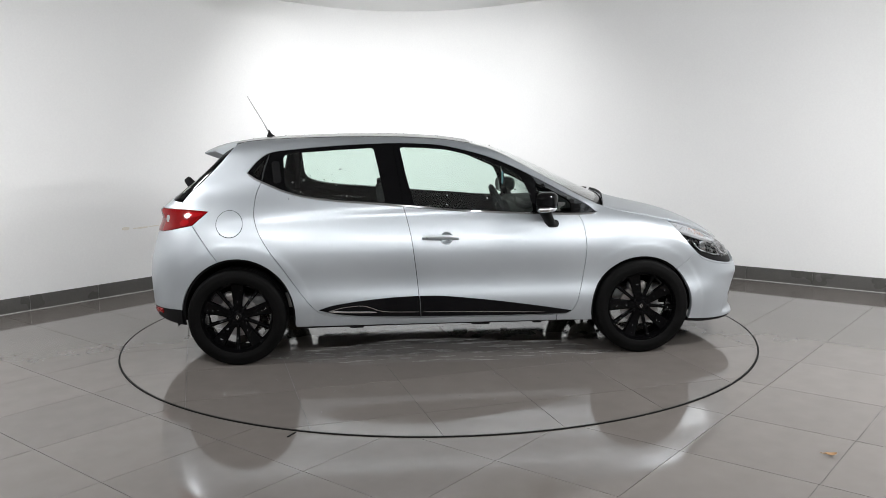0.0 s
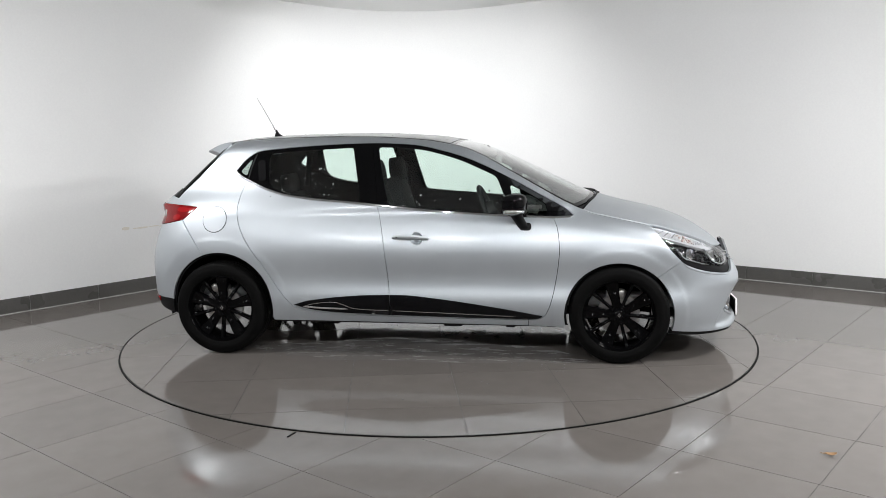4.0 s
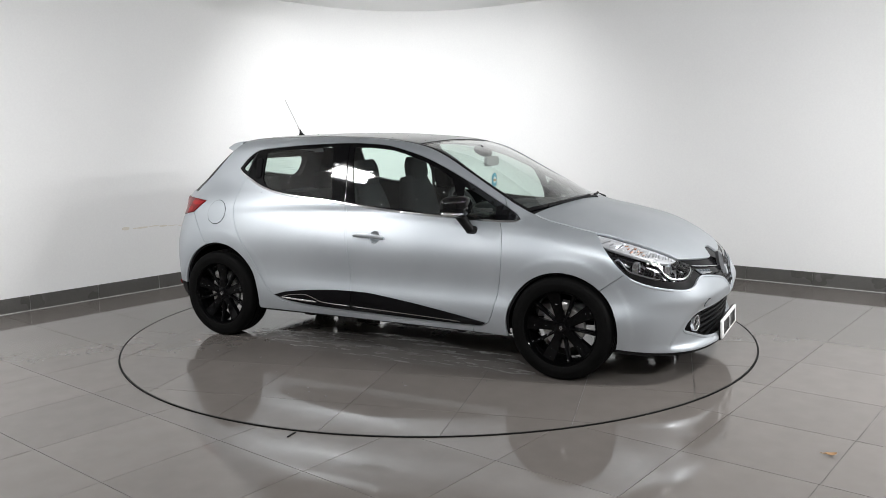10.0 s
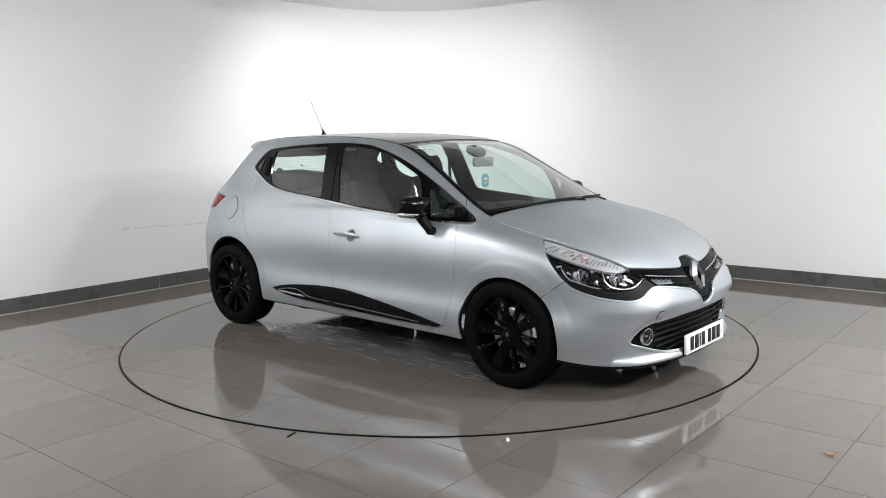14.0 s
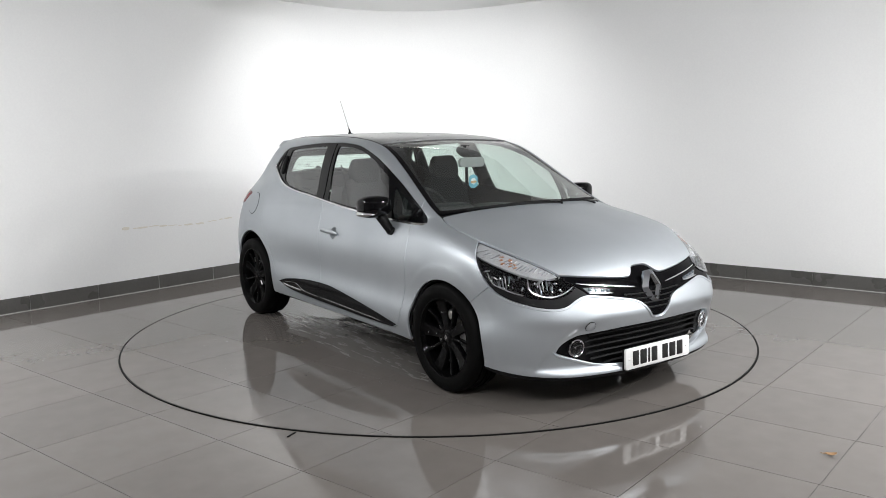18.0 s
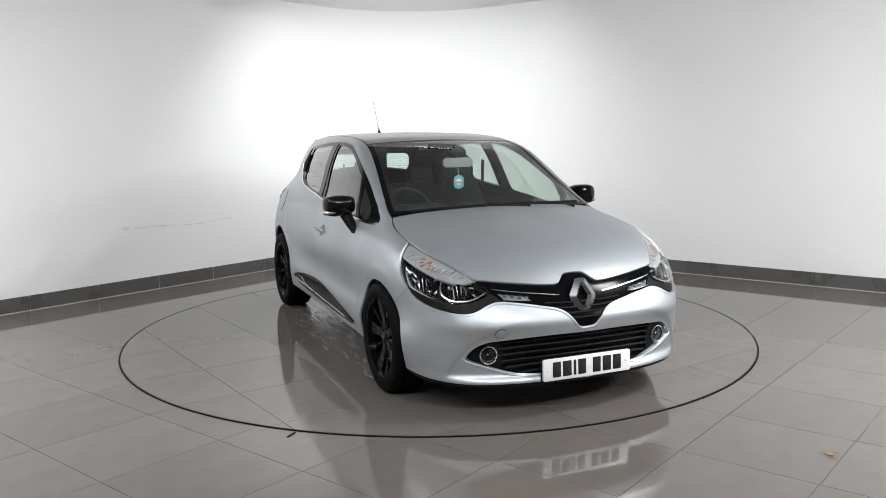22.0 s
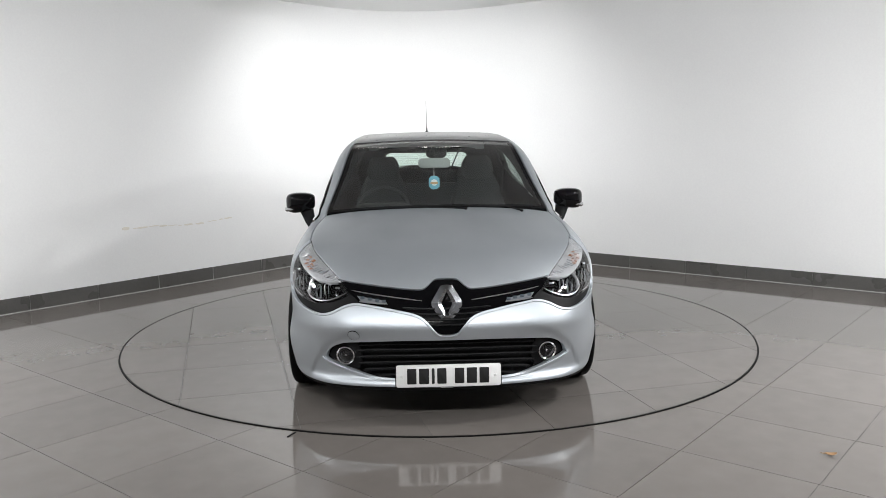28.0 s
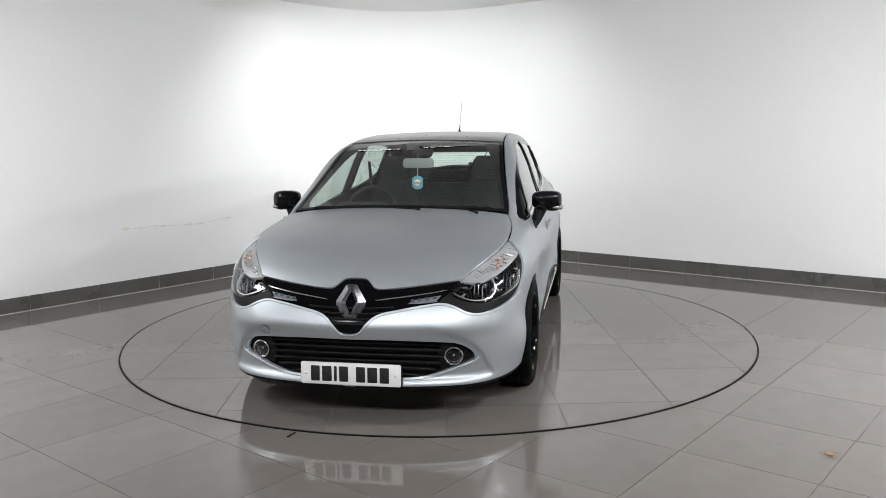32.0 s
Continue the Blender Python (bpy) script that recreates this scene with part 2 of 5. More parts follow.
mid = (CORNER + FAR) / 2
ceiling_plan = [CORNER - LEFT_DIR * 0.3 - RIGHT_DIR * 0.3, CORNER + LEFT_DIR * (ROOM + 0.3) - RIGHT_DIR * 0.3, FAR + LEFT_DIR * 0.3 + RIGHT_DIR * 0.3, CORNER + RIGHT_DIR * (ROOM + 0.3) - LEFT_DIR * 0.3]
tagged(part("ceiling", loft([[(p.x, p.y, CEILING + h) for p in ceiling_plan] for h in (0, 0.15)]), M_CEIL, None), "flat painted ceiling, its shade put into a mid grey", "ceiling", kind="structure")
# Added strip: its white stands for the wall's light on the ceiling edge.
tagged(part("ceiling_lit_edge", wall_strip(inner_line(1.6), inner_line(-0.05), CEILING - 0.012, CEILING - 0.001), M_WALL, None, sharp=30), "added ceiling edge along the wall, coloured white as if lit", "ceiling", kind="structure")
floor_ob = tagged(part("floor", loft([[(p.x, p.y, h) for p in ceiling_plan] for h in (-0.15, -0.004)]), M_GROUT, None), "grey polished porcelain tile floor with thin joints", "floor", kind="structure")

# skirting of dark tiles, one piece a tile, along both walls
SK_H, SK_T, TILE = 0.128, 0.010, 0.6
skirt_base = tagged(part("baseboard", wall_strip(inner_line(0.002, 8.5), inner_line(-0.05, 8.5), 0, SK_H - 0.003), M_GROUT_L, None), "dark grey tile skirting along the white walls", "baseboard", kind="structure")


def along(line, step, offset=0.0):
    """Points along a plan line at even steps."""
    pts, s = [], [0.0]
    for a, b in zip(line, line[1:]):
        s.append(s[-1] + (b - a).length)
    xs, ys = np.array([p.x for p in line]), np.array([p.y for p in line])
    return lambda q: Vector((float(np.interp(q, s, xs)), float(np.interp(q, s, ys)), 0)), s[-1]


# pieces count from the right wall's and the left wall's own joints
at_in, total_in = along(inner_line(SK_T), TILE)
at_out, total_out = along(inner_line(0.001), TILE)
start = (Vector((2.00, 2.47, 0)) - inner_line(SK_T)[-1]).length
s0 = (total_in - start) % TILE
k = 0
while True:
    a, b = s0 + (k - 1) * TILE + 0.003, s0 + k * TILE - 0.003
    a, b = max(a, 0.0), min(b, total_in)
    if a >= total_in:
        break
    if b - a > 0.01:
        rings = []
        for j in range(7):
            s = a + (b - a) * j / 6
            p, q = at_in(s), at_out(s * total_out / total_in)
            rings.append([(p.x, p.y, 0.001), (p.x, p.y, SK_H - 0.002), (p.x * 0.8 + q.x * 0.2, p.y * 0.8 + q.y * 0.2, SK_H), (q.x, q.y, SK_H), (q.x, q.y, 0.001)])
        part("skirting_tile", loft(rings), M_TILE_D, skirt_base)
    k += 1

part("grout_joint", wall_strip(inner_line(SK_T + 0.005, 8.4), inner_line(SK_T - 0.002, 8.4), -0.003, 0.005), M_GROUT_L, skirt_base, "pale grout line along the foot of the skirting")

# turntable: flush round platform with its own tiles, turning with the car
TABLE_R = 2.227
table = tagged(part("turntable", lathe([(0.001, 0.002), (TABLE_R, 0.002), (TABLE_R, -0.1)], 160, "z"), M_GROUT, None), "flush round turntable paved with grey polished tiles", "turntable")
ring_ob = tagged(part("turntable_rim", lathe([(TABLE_R + 0.0008, -0.004), (TABLE_R + 0.0012, 0.0054), (TABLE_R + 0.011, 0.0054), (TABLE_R + 0.0135, -0.002)], 200, "z"), M_GAP, None), "thin black steel ring round the flush turntable", "ring", kind="structure")


def clip_disc(poly, r, n=180):
    """The part of a convex outline inside a disc about the origin."""
    out = [Vector((p[0], p[1])) for p in poly]
    for k in range(n):
        a = 2 * math.pi * k / n
        nx, ny = math.cos(a), math.sin(a)
        nxt = []
        for i, p in enumerate(out):
            q = out[(i + 1) % len(out)]
            dp, dq = p.x * nx + p.y * ny - r, q.x * nx + q.y * ny - r
            if dp <= 0:
                nxt.append(p)
            if (dp < 0 < dq) or (dq < 0 < dp):
                nxt.append(p + (q - p) * (dp / (dp - dq)))
        out = nxt
        if len(out) < 3:
            return []
    return out


def tile_mesh(outline, z0, z1):
    return loft([[(p[0], p[1], z) for p in outline] for z in (z0, z1)])




# ---- car body shape: smooth solids met by straight rays ----
def curve(pts, soft=0.05):
    """A smooth function through the neighbourhood of a few (s, value) pairs."""
    s = np.array([q[0] for q in pts], float)
    v = np.array([q[1] for q in pts], float)
    lo, hi, step = s[0] - 0.6, s[-1] + 0.6, 0.004
    g = np.arange(lo, hi, step)
    a, b = (v[1] - v[0]) / (s[1] - s[0]), (v[-1] - v[-2]) / (s[-1] - s[-2])
    w = np.interp(g, s, v)
    w = np.where(g < s[0], v[0] + (g - s[0]) * a, np.where(g > s[-1], v[-1] + (g - s[-1]) * b, w))
    n = int(3 * soft / step)
    ker = np.exp(-0.5 * (np.arange(-n, n + 1) * step / soft) ** 2)
    pad = np.concatenate([w[0] + a * step * np.arange(-n, 0), w, w[-1] + b * step * np.arange(1, n + 1)])
    w = np.convolve(pad, ker / ker.sum(), "valid")
    return lambda q: np.interp(q, g, w)


def smax(a, b, k):
    h = np.maximum(k - np.abs(a - b), 0) / k
    return np.maximum(a, b) + h * h * k * 0.25


def smin(a, b, k):
    return -smax(-a, -b, k)


def bump(t):
    return np.exp(-t * t)


AXLE, WHEEL_Z = 1.2945, 0.308
plan_w = curve([(-2.0, 0.78), (-1.75, 0.822), (-1.45, 0.852), (-1.25, 0.862), (-0.9, 0.86), (-0.4, 0.858), (0.1, 0.858), (0.6, 0.86), (1.0, 0.864), (1.3, 0.866), (1.55, 0.852), (1.8, 0.812), (2.1, 0.72)], 0.09)
sect_w = curve([(0.12, -0.055), (0.22, -0.03), (0.30, -0.008), (0.36, -0.002), (0.41, -0.004), (0.47, -0.022), (0.54, -0.024), (0.64, -0.012), (0.71, -0.011), (0.78, -0.026), (0.86, -0.056), (0.92, -0.084), (1.0, -0.125), (1.15, -0.21)], 0.028)
sect_r = curve([(0.12, -0.05), (0.22, -0.025), (0.35, -0.006), (0.5, -0.004), (0.62, 0.0), (0.72, -0.004), (0.80, -0.019), (0.88, -0.043), (0.96, -0.074), (1.04, -0.112), (1.15, -0.175), (1.3, -0.25)], 0.04)
bonnet_c = curve([(0.7, 1.03), (0.95, 1.005), (1.14, 0.982), (1.30, 0.958), (1.61, 0.888), (1.82, 0.818), (1.96, 0.745), (2.06, 0.66), (2.12, 0.56)], 0.05)
shoulder_c = curve([(-1.9, 1.02), (-1.6, 1.07), (-1.3, 1.09), (-0.9, 1.095), (-0.4, 1.06), (0.2, 1.02), (0.7, 1.0)], 0.1)
front_c = curve([(0.10, 2.05), (0.15, 2.09), (0.205, 2.110), (0.235, 2.092), (0.34, 2.10), (0.43, 2.112), (0.485, 2.131), (0.53, 2.120), (0.58, 2.10), (0.66, 2.062), (0.74, 1.99), (0.85, 1.86)], 0.014)
rear_c = curve([(0.15, -1.78), (0.24, -1.89), (0.36, -1.93), (0.55, -1.94), (0.66, -1.93), (0.75, -1.905), (0.85, -1.875), (0.95, -1.853), (1.0, -1.835), (1.07, -1.77), (1.3, -1.495)], 0.03)
roof_c = curve([(-1.9, 1.24), (-1.58, 1.345), (-1.43, 1.388), (-1.23, 1.420), (-1.04, 1.433), (-0.6, 1.443), (-0.25, 1.438), (0.07, 1.416), (0.30, 1.378), (0.46, 1.330), (0.60, 1.272), (0.81, 1.170), (1.14, 1.010), (1.4, 0.88)], 0.055)
cabin_w = curve([(-1.9, 0.60), (-1.55, 0.675), (-1.2, 0.733), (-0.8, 0.757), (-0.3, 0.768), (0.3, 0.768), (0.7, 0.757), (1.0, 0.737), (1.3, 0.71)], 0.1)
cabin_s = curve([(0.85, 0.03), (0.95, 0.0), (1.05, -0.032), (1.2, -0.082), (1.3, -0.125), (1.37, -0.165), (1.45, -0.225)], 0.03)


def body(x, y, z):
    """Below zero inside the car's painted shape."""
    a = np.abs(y)
    rear = 1 / (1 + np.exp((x + 0.85) * 5))
    w = plan_w(x) + sect_w(z) * (1 - rear) + sect_r(z) * rear
    for wx, r1 in ((AXLE, 0.412), (-AXLE, 0.468)):
        r = np.hypot(x - wx, z - WHEEL_Z)
        w = w + 0.003 / (1 + np.exp(np.clip((r - r1) / 0.006, -40, 40)))
    side = a - w
    mix = np.clip((x - 0.45) / 0.6, 0, 1)
    mix = mix * mix * (3 - 2 * mix)
    top_z = (bonnet_c(x) - 0.105 * a * a) * mix + (shoulder_c(np.minimum(x, 0.7)) - 0.05 * a * a) * (1 - mix)
    top = (z - top_z) * 0.95
    nose = (x - front_c(z) + 0.20 * a ** 2 + 0.34 * a ** 4) * 0.93
    crease = 0.487 - 1.6 * np.maximum(0, a - 0.36) ** 2 - 9.0 * np.maximum(0, a - 0.60) ** 2
    scoop = 1 / (1 + np.exp(np.clip((z - crease) / 0.010, -40, 40))) / (1 + np.exp(np.clip((0.222 - z) / 0.006, -40, 40))) / (1 + np.exp(np.clip((a - 0.74) / 0.02, -40, 40)))
    nose = nose + 0.014 * scoop
    tail = (rear_c(z) + 0.16 * a ** 2 + 0.10 * a ** 4 - x) * 0.95
    low = 0.165 + 0.055 * np.clip((1.55 - np.abs(x + 0.05)) / 0.4, 0, 1) - z
    f = smax(side, top, 0.10 + 0.05 * rear)
    f = smax(f, nose, 0.16)
    f = smax(f, tail, 0.22)
    f = smax(f, low, 0.02)
    g = (a - cabin_w(x) - cabin_s(z)) * 0.92
    slope = 1 / (1 + np.exp(-(x - 0.45) * 12))
    crown = 0.062 + 0.15 * slope
    g = smax(g, (z - roof_c(x) + crown * a * a) * (0.97 - 0.09 * slope), 0.075)
    g = smax(g, (-1.46 - (1.30 - z) * 1.13 + 0.16 * a * a - x) * 0.7, 0.05)
    g = smax(g, 0.97 - z, 0.03)
    return smin(f, g, 0.06 + 0.03 * rear)


def gradient(p):
    h = 0.003
    x, y, z = p.T
    g = np.stack([body(x + h, y, z) - body(x - h, y, z), body(x, y + h, z) - body(x, y - h, z), body(x, y, z + h) - body(x, y, z - h)], -1)
    return g / np.linalg.norm(g, axis=1, keepdims=True)


def meet(o, d, reach=2.2, n=260):
    """Where rays from o along d first enter the body (o, d: n x 3)."""
    s = np.linspace(0, reach, n)
    out = np.empty(len(o))
    for k in range(0, len(o), 2000):
        oo, dd = o[k:k + 2000], d[k:k + 2000]
        q = oo[:, None] + s[None, :, None] * dd[:, None]
        f = body(q[..., 0], q[..., 1], q[..., 2])
        i = np.clip((f < 0).argmax(1), 1, None)
        miss = ~(f < 0).any(1)
        i[miss] = f[miss].argmin(1).clip(1)
        lo, hi = s[i - 1].copy(), s[i].copy()
        for _ in range(18):
            m = (lo + hi) / 2
            pm = oo + m[:, None] * dd
            ins = body(*pm.T) < 0
            hi, lo = np.where(ins, m, hi), np.where(ins, lo, m)
        out[k:k + 2000] = np.where(miss, s[i], (lo + hi) / 2)
    return o + out[:, None] * d


# ---- panels: outlines laid on the body shape ----
from mathutils.geometry import delaunay_2d_cdt

SIDE, TOP, NOSE, TAIL = "side", "top", "nose", "tail"
ARC = 0.95


def rays(kind, uv):
    u, v = uv[:, 0], uv[:, 1]
    one, zero = np.ones_like(u), np.zeros_like(u)
    if kind == SIDE:
        return np.stack([u, -1.5 * one, v], -1), np.stack([zero, one, zero], -1)
    if kind == TOP:
        return np.stack([u, v, 1.9 * one], -1), np.stack([zero, zero, -one], -1)
    x0, sgn = (1.1, 1) if kind == NOSE else (-1.1, -1)
    c, s = np.cos(u / ARC), np.sin(u / ARC)
    return np.stack([x0 + sgn * 1.7 * c, 1.7 * s, v], -1), np.stack([-sgn * c, -s, zero], -1)


def flat(kind, p):
    p = np.asarray(p, float)
    if kind == SIDE:
        return p[:, [0, 2]]
    if kind == TOP:
        return p[:, [0, 1]]
    x0, sgn = (1.1, 1) if kind == NOSE else (-1.1, -1)
    return np.stack([np.arctan2(p[:, 1], sgn * (p[:, 0] - x0)) * ARC, p[:, 2]], -1)


def smooth_line(pts, step=0.016, bent=True):
    """A line through points, evenly stepped; bent: a soft curve through them."""
    p = np.array(pts, float)
    if bent and len(p) > 2:
        q = np.vstack([2 * p[0] - p[1], p, 2 * p[-1] - p[-2]])
        out = []
        for i in range(1, len(q) - 2):
            t = np.linspace(0, 1, 12, endpoint=False)[:, None]
            a, b, c, d = q[i - 1], q[i], q[i + 1], q[i + 2]
            out.append(0.5 * (2 * b + (c - a) * t + (2 * a - 5 * b + 4 * c - d) * t * t + (3 * b - a - 3 * c + d) * t ** 3))
        p = np.vstack([*out, p[-1:]])
    s = np.concatenate([[0], np.cumsum(np.linalg.norm(np.diff(p, axis=0), axis=1))])
    n = max(1, int(round(s[-1] / step)))
    g = np.linspace(0, s[-1], n + 1)
    return np.stack([np.interp(g, s, p[:, k]) for k in range(p.shape[1])], -1)


def deg(pts):
    """Nose outline points given in degrees round the nose and height."""
    return [(radians(a) * ARC, z) for a, z in pts]


def line(kind, pts, bent=True):
    return meet(*rays(kind, smooth_line(pts, bent=bent)))


def mirrored(p):
    q = np.array(p, float)
    q[:, 1] *= -1
    return q


def chain(*lines):
    """A closed outline from lines end to end, each turned to fit."""
    out = [np.asarray(lines[0])]
    for ln in lines[1:]:
        ln = np.asarray(ln)
        end = out[-1][-1]
        if len(out) == 1:
            a = min(np.linalg.norm(out[0][-1] - ln[0]), np.linalg.norm(out[0][-1] - ln[-1]))
            b = min(np.linalg.norm(out[0][0] - ln[0]), np.linalg.norm(out[0][0] - ln[-1]))
            if b < a:
                out[0] = out[0][::-1]
                end = out[0][-1]
        if np.linalg.norm(ln[-1] - end) < np.linalg.norm(ln[0] - end):
            ln = ln[::-1]
        out.append(ln)
    p = np.vstack(out)
    keep = [0]
    for i in range(1, len(p)):
        if np.linalg.norm(p[i] - p[keep[-1]]) > 0.004:
            keep.append(i)
    if np.linalg.norm(p[keep[-1]] - p[0]) < 0.004:
        keep.pop()
    return p[keep]


def area(q):
    x, y = q[:, 0], q[:, 1]
    return 0.5 * float(np.sum(x * np.roll(y, -1) - y * np.roll(x, -1)))


def shrink(q, d):
    """Moves a closed outline inwards by d."""
    if area(q) < 0:
        q = q[::-1]
    e1, e2 = q - np.roll(q, 1, 0), np.roll(q, -1, 0) - q
    n1 = np.stack([-e1[:, 1], e1[:, 0]], -1) / (np.linalg.norm(e1, axis=1, keepdims=True) + 1e-9)
    n2 = np.stack([-e2[:, 1], e2[:, 0]], -1) / (np.linalg.norm(e2, axis=1, keepdims=True) + 1e-9)
    n = n1 + n2
    ln = np.linalg.norm(n, axis=1, keepdims=True)
    n = n / np.maximum(ln, 0.3)
    cosh = np.maximum((n * n1).sum(1, keepdims=True), 0.5)
    return q + n * d / cosh


def within(pts, q):
    """Which points lie inside the closed outline q."""
    x, y = pts[:, 0][:, None], pts[:, 1][:, None]
    x1, y1 = q[:, 0][None], q[:, 1][None]
    x2, y2 = np.roll(q[:, 0], -1)[None], np.roll(q[:, 1], -1)[None]
    cross = ((y1 > y) != (y2 > y)) & (x < (x2 - x1) * (y - y1) / (y2 - y1 + 1e-12) + x1)
    return cross.sum(1) % 2 == 1


def skin(kind, outline, gap=0.002, lift=0.0, step=0.026, rim=0.014, holes=(), flip=False):
    """Vertices, faces and normals of a panel that follows the body inside an outline (3D points near the body)."""
    q = shrink(flat(kind, outline), gap)
    hs = [shrink(flat(kind, h), -gap) for h in holes]
    loops = [q] + hs
    lo, hi = q.min(0), q.max(0)
    gx, gy = np.meshgrid(np.arange(lo[0] + step / 2, hi[0], step), np.arange(lo[1] + step / 2, hi[1], step))
    g = np.stack([gx.ravel(), gy.ravel()], -1)
    g[:, 0] += (np.arange(len(g)) // gx.shape[1] % 2) * step * 0.5
    if len(g):
        ok = within(g, q)
        for h in hs:
            ok &= ~within(g, h)
        allb = np.vstack(loops)
        ok[ok] &= np.array([np.min((allb[:, 0] - p[0]) ** 2 + (allb[:, 1] - p[1]) ** 2) > (step * 0.45) ** 2 for p in g[ok]], bool)
        g = g[ok]
    verts, edges, k = [], [], 0
    for lp in loops:
        verts += [Vector((float(a), float(b))) for a, b in lp]
        edges += [(k + i, k + (i + 1) % len(lp)) for i in range(len(lp))]
        k += len(lp)
    verts += [Vector((float(a), float(b))) for a, b in g]
    vo, _, fo, orig, _, _ = delaunay_2d_cdt(verts, edges, [], 0, 1e-6)
    uv = np.array([(v.x, v.y) for v in vo])
    tri = np.array([f for f in fo if len(f) == 3])
    cen = uv[tri].mean(1)
    ok = within(cen, q)
    for h in hs:
        ok &= ~within(cen, h)
    tri = tri[ok]
    p = meet(*rays(kind, uv))
    n = gradient(p)
    p = p + n * lift
    fn = np.cross(p[tri[:, 1]] - p[tri[:, 0]], p[tri[:, 2]] - p[tri[:, 0]])
    if np.sum(fn * n[tri[:, 0]]) < 0:
        tri = tri[:, ::-1]
    faces = [tuple(t) for t in tri]
    pts, nor = [tuple(a) for a in p], [tuple(a) for a in n]
    if rim:
        count = {}
        for t in faces:
            for a, b in ((t[0], t[1]), (t[1], t[2]), (t[2], t[0])):
                count[(a, b)] = 1
        open_edges = [(a, b) for a, b in count if (b, a) not in count]
        for a, b in open_edges:
            k = len(pts)
            e = p[b] - p[a]
            o = np.cross(e, n[a] + n[b])
            o = o / (np.linalg.norm(o) + 1e-9)
            for w, m_ in ((a, 0), (b, 0), (b, 1), (a, 1)):
                pts.append(tuple(p[w] - n[w] * rim * m_))
                nor.append(tuple(o * 0.8 + n[w] * (0.5 if not m_ else 0)))
            faces.append((k + 1, k, k + 3, k + 2))
    if flip:
        pts = [(a, -b, c) for a, b, c in pts]
        nor = [(a, -b, c) for a, b, c in nor]
        faces = [tuple(reversed(f)) for f in faces]
    return (pts, faces), nor


SHELL = []


def panel(name, kind, outline, mat, parent, label="", both=False, back=True, **kw):
    """A painted or glazed panel on the body; both: the same on the car's other side. Leaves a dark inner shell behind it."""
    out = []
    for flip in ((False, True) if both else (False,)):
        vf, nor = skin(kind, outline, flip=flip, **kw)
        out.append(part(name, vf, mat, parent, label, nor))
        if back:
            bvf, _ = skin(kind, outline, gap=-0.012, lift=kw.get("lift", 0) - 0.02, step=0.035, rim=0, holes=[], flip=flip) if not kw.get("holes") else ((([], [])), None)
            SHELL.append(bvf)
    return out


def arch_line(cx, cz, rx, rz, a0, a1):
    t = np.radians(np.linspace(a0, a1, 40))
    return meet(*rays(SIDE, smooth_line(np.stack([cx + rx * np.cos(t), cz + rz * np.sin(t)], -1), bent=False)))


car = thing("hatchback_car", "silver five-door hatchback car with black wheels, wet with rain", "car")

# outlines shared by neighbouring panels (right-hand side; the other side mirrors them)
BELT_Q = line(SIDE, [(-1.222, 1.203), (-1.18, 1.169), (-1.132, 1.145)])
BELT_R = line(SIDE, [(-1.132, 1.145), (-1.067, 1.116), (-0.994, 1.085), (-0.887, 1.054), (-0.781, 1.035), (-0.639, 1.018), (-0.461, 1.004), (-0.237, 0.984)])
BELT_F = line(SIDE, [(-0.237, 0.984), (-0.068, 0.968), (0.08, 0.953), (0.26, 0.937), (0.44, 0.925), (0.621, 0.916), (0.803, 0.910), (0.887, 0.908)])
BELT_T = line(SIDE, [(0.887, 0.908), (0.96, 0.909), (1.0, 0.912), (1.014, 0.919)])
ARCH_T = line(SIDE, [(1.014, 0.919), (0.969, 0.958), (0.905, 0.998)])
WIN_TOP = line(SIDE, [(0.905, 0.998), (0.83, 1.036), (0.646, 1.136), (0.458, 1.228), (0.311, 1.287), (0.166, 1.329), (0.02, 1.361), (-0.126, 1.374), (-0.272, 1.379), (-0.455, 1.376), (-0.637, 1.368), (-0.782, 1.359), (-0.927, 1.347), (-1.037, 1.336), (-1.10, 1.318), (-1.165, 1.270), (-1.222, 1.203)])
REAR_GAP = line(SIDE, [(-1.132, 1.145), (-1.16, 1.074), (-1.171, 0.976), (-1.162, 0.898), (-1.134, 0.821), (-1.078, 0.725), (-0.995, 0.607), (-0.897, 0.459), (-0.823, 0.363), (-0.779, 0.327)])
DOOR_LOW_R = line(SIDE, [(-0.779, 0.327), (-0.72, 0.308), (-0.62, 0.297), (-0.443, 0.286), (-0.142, 0.275)])
DOOR_LOW_F = line(SIDE, [(-0.142, 0.275), (0.2, 0.271), (0.425, 0.270), (0.736, 0.272)])
DOOR_LOW_C = line(SIDE, [(0.736, 0.272), (0.80, 0.280), (0.840, 0.300)])
B_GAP = line(SIDE, [(-0.237, 0.984), (-0.214, 0.899), (-0.189, 0.779), (-0.167, 0.60), (-0.150, 0.419), (-0.142, 0.275)])
F_GAP = line(SIDE, [(0.887, 0.908), (0.912, 0.849), (0.926, 0.737), (0.921, 0.629), (0.899, 0.482), (0.868, 0.360), (0.840, 0.300)])
SILL = line(SIDE, [(-0.925, 0.236), (0.736, 0.232)], False)
SILL_END = line(SIDE, [(0.736, 0.272), (0.736, 0.232)], False)
WING_LOW = line(SIDE, [(0.736, 0.232), (0.958, 0.228)], False)
R_ARCH = arch_line(-1.285, 0.308, 0.354, 0.372, 108, -8)
R_ARCH_B = arch_line(-1.285, 0.308, 0.354, 0.372, 108, 187)
F_ARCH = arch_line(1.293, 0.303, 0.334, 0.332, 46.8, 193)
F_ARCH_B = arch_line(1.293, 0.303, 0.334, 0.332, 46.8, -16)
p0 = R_ARCH_B[0]
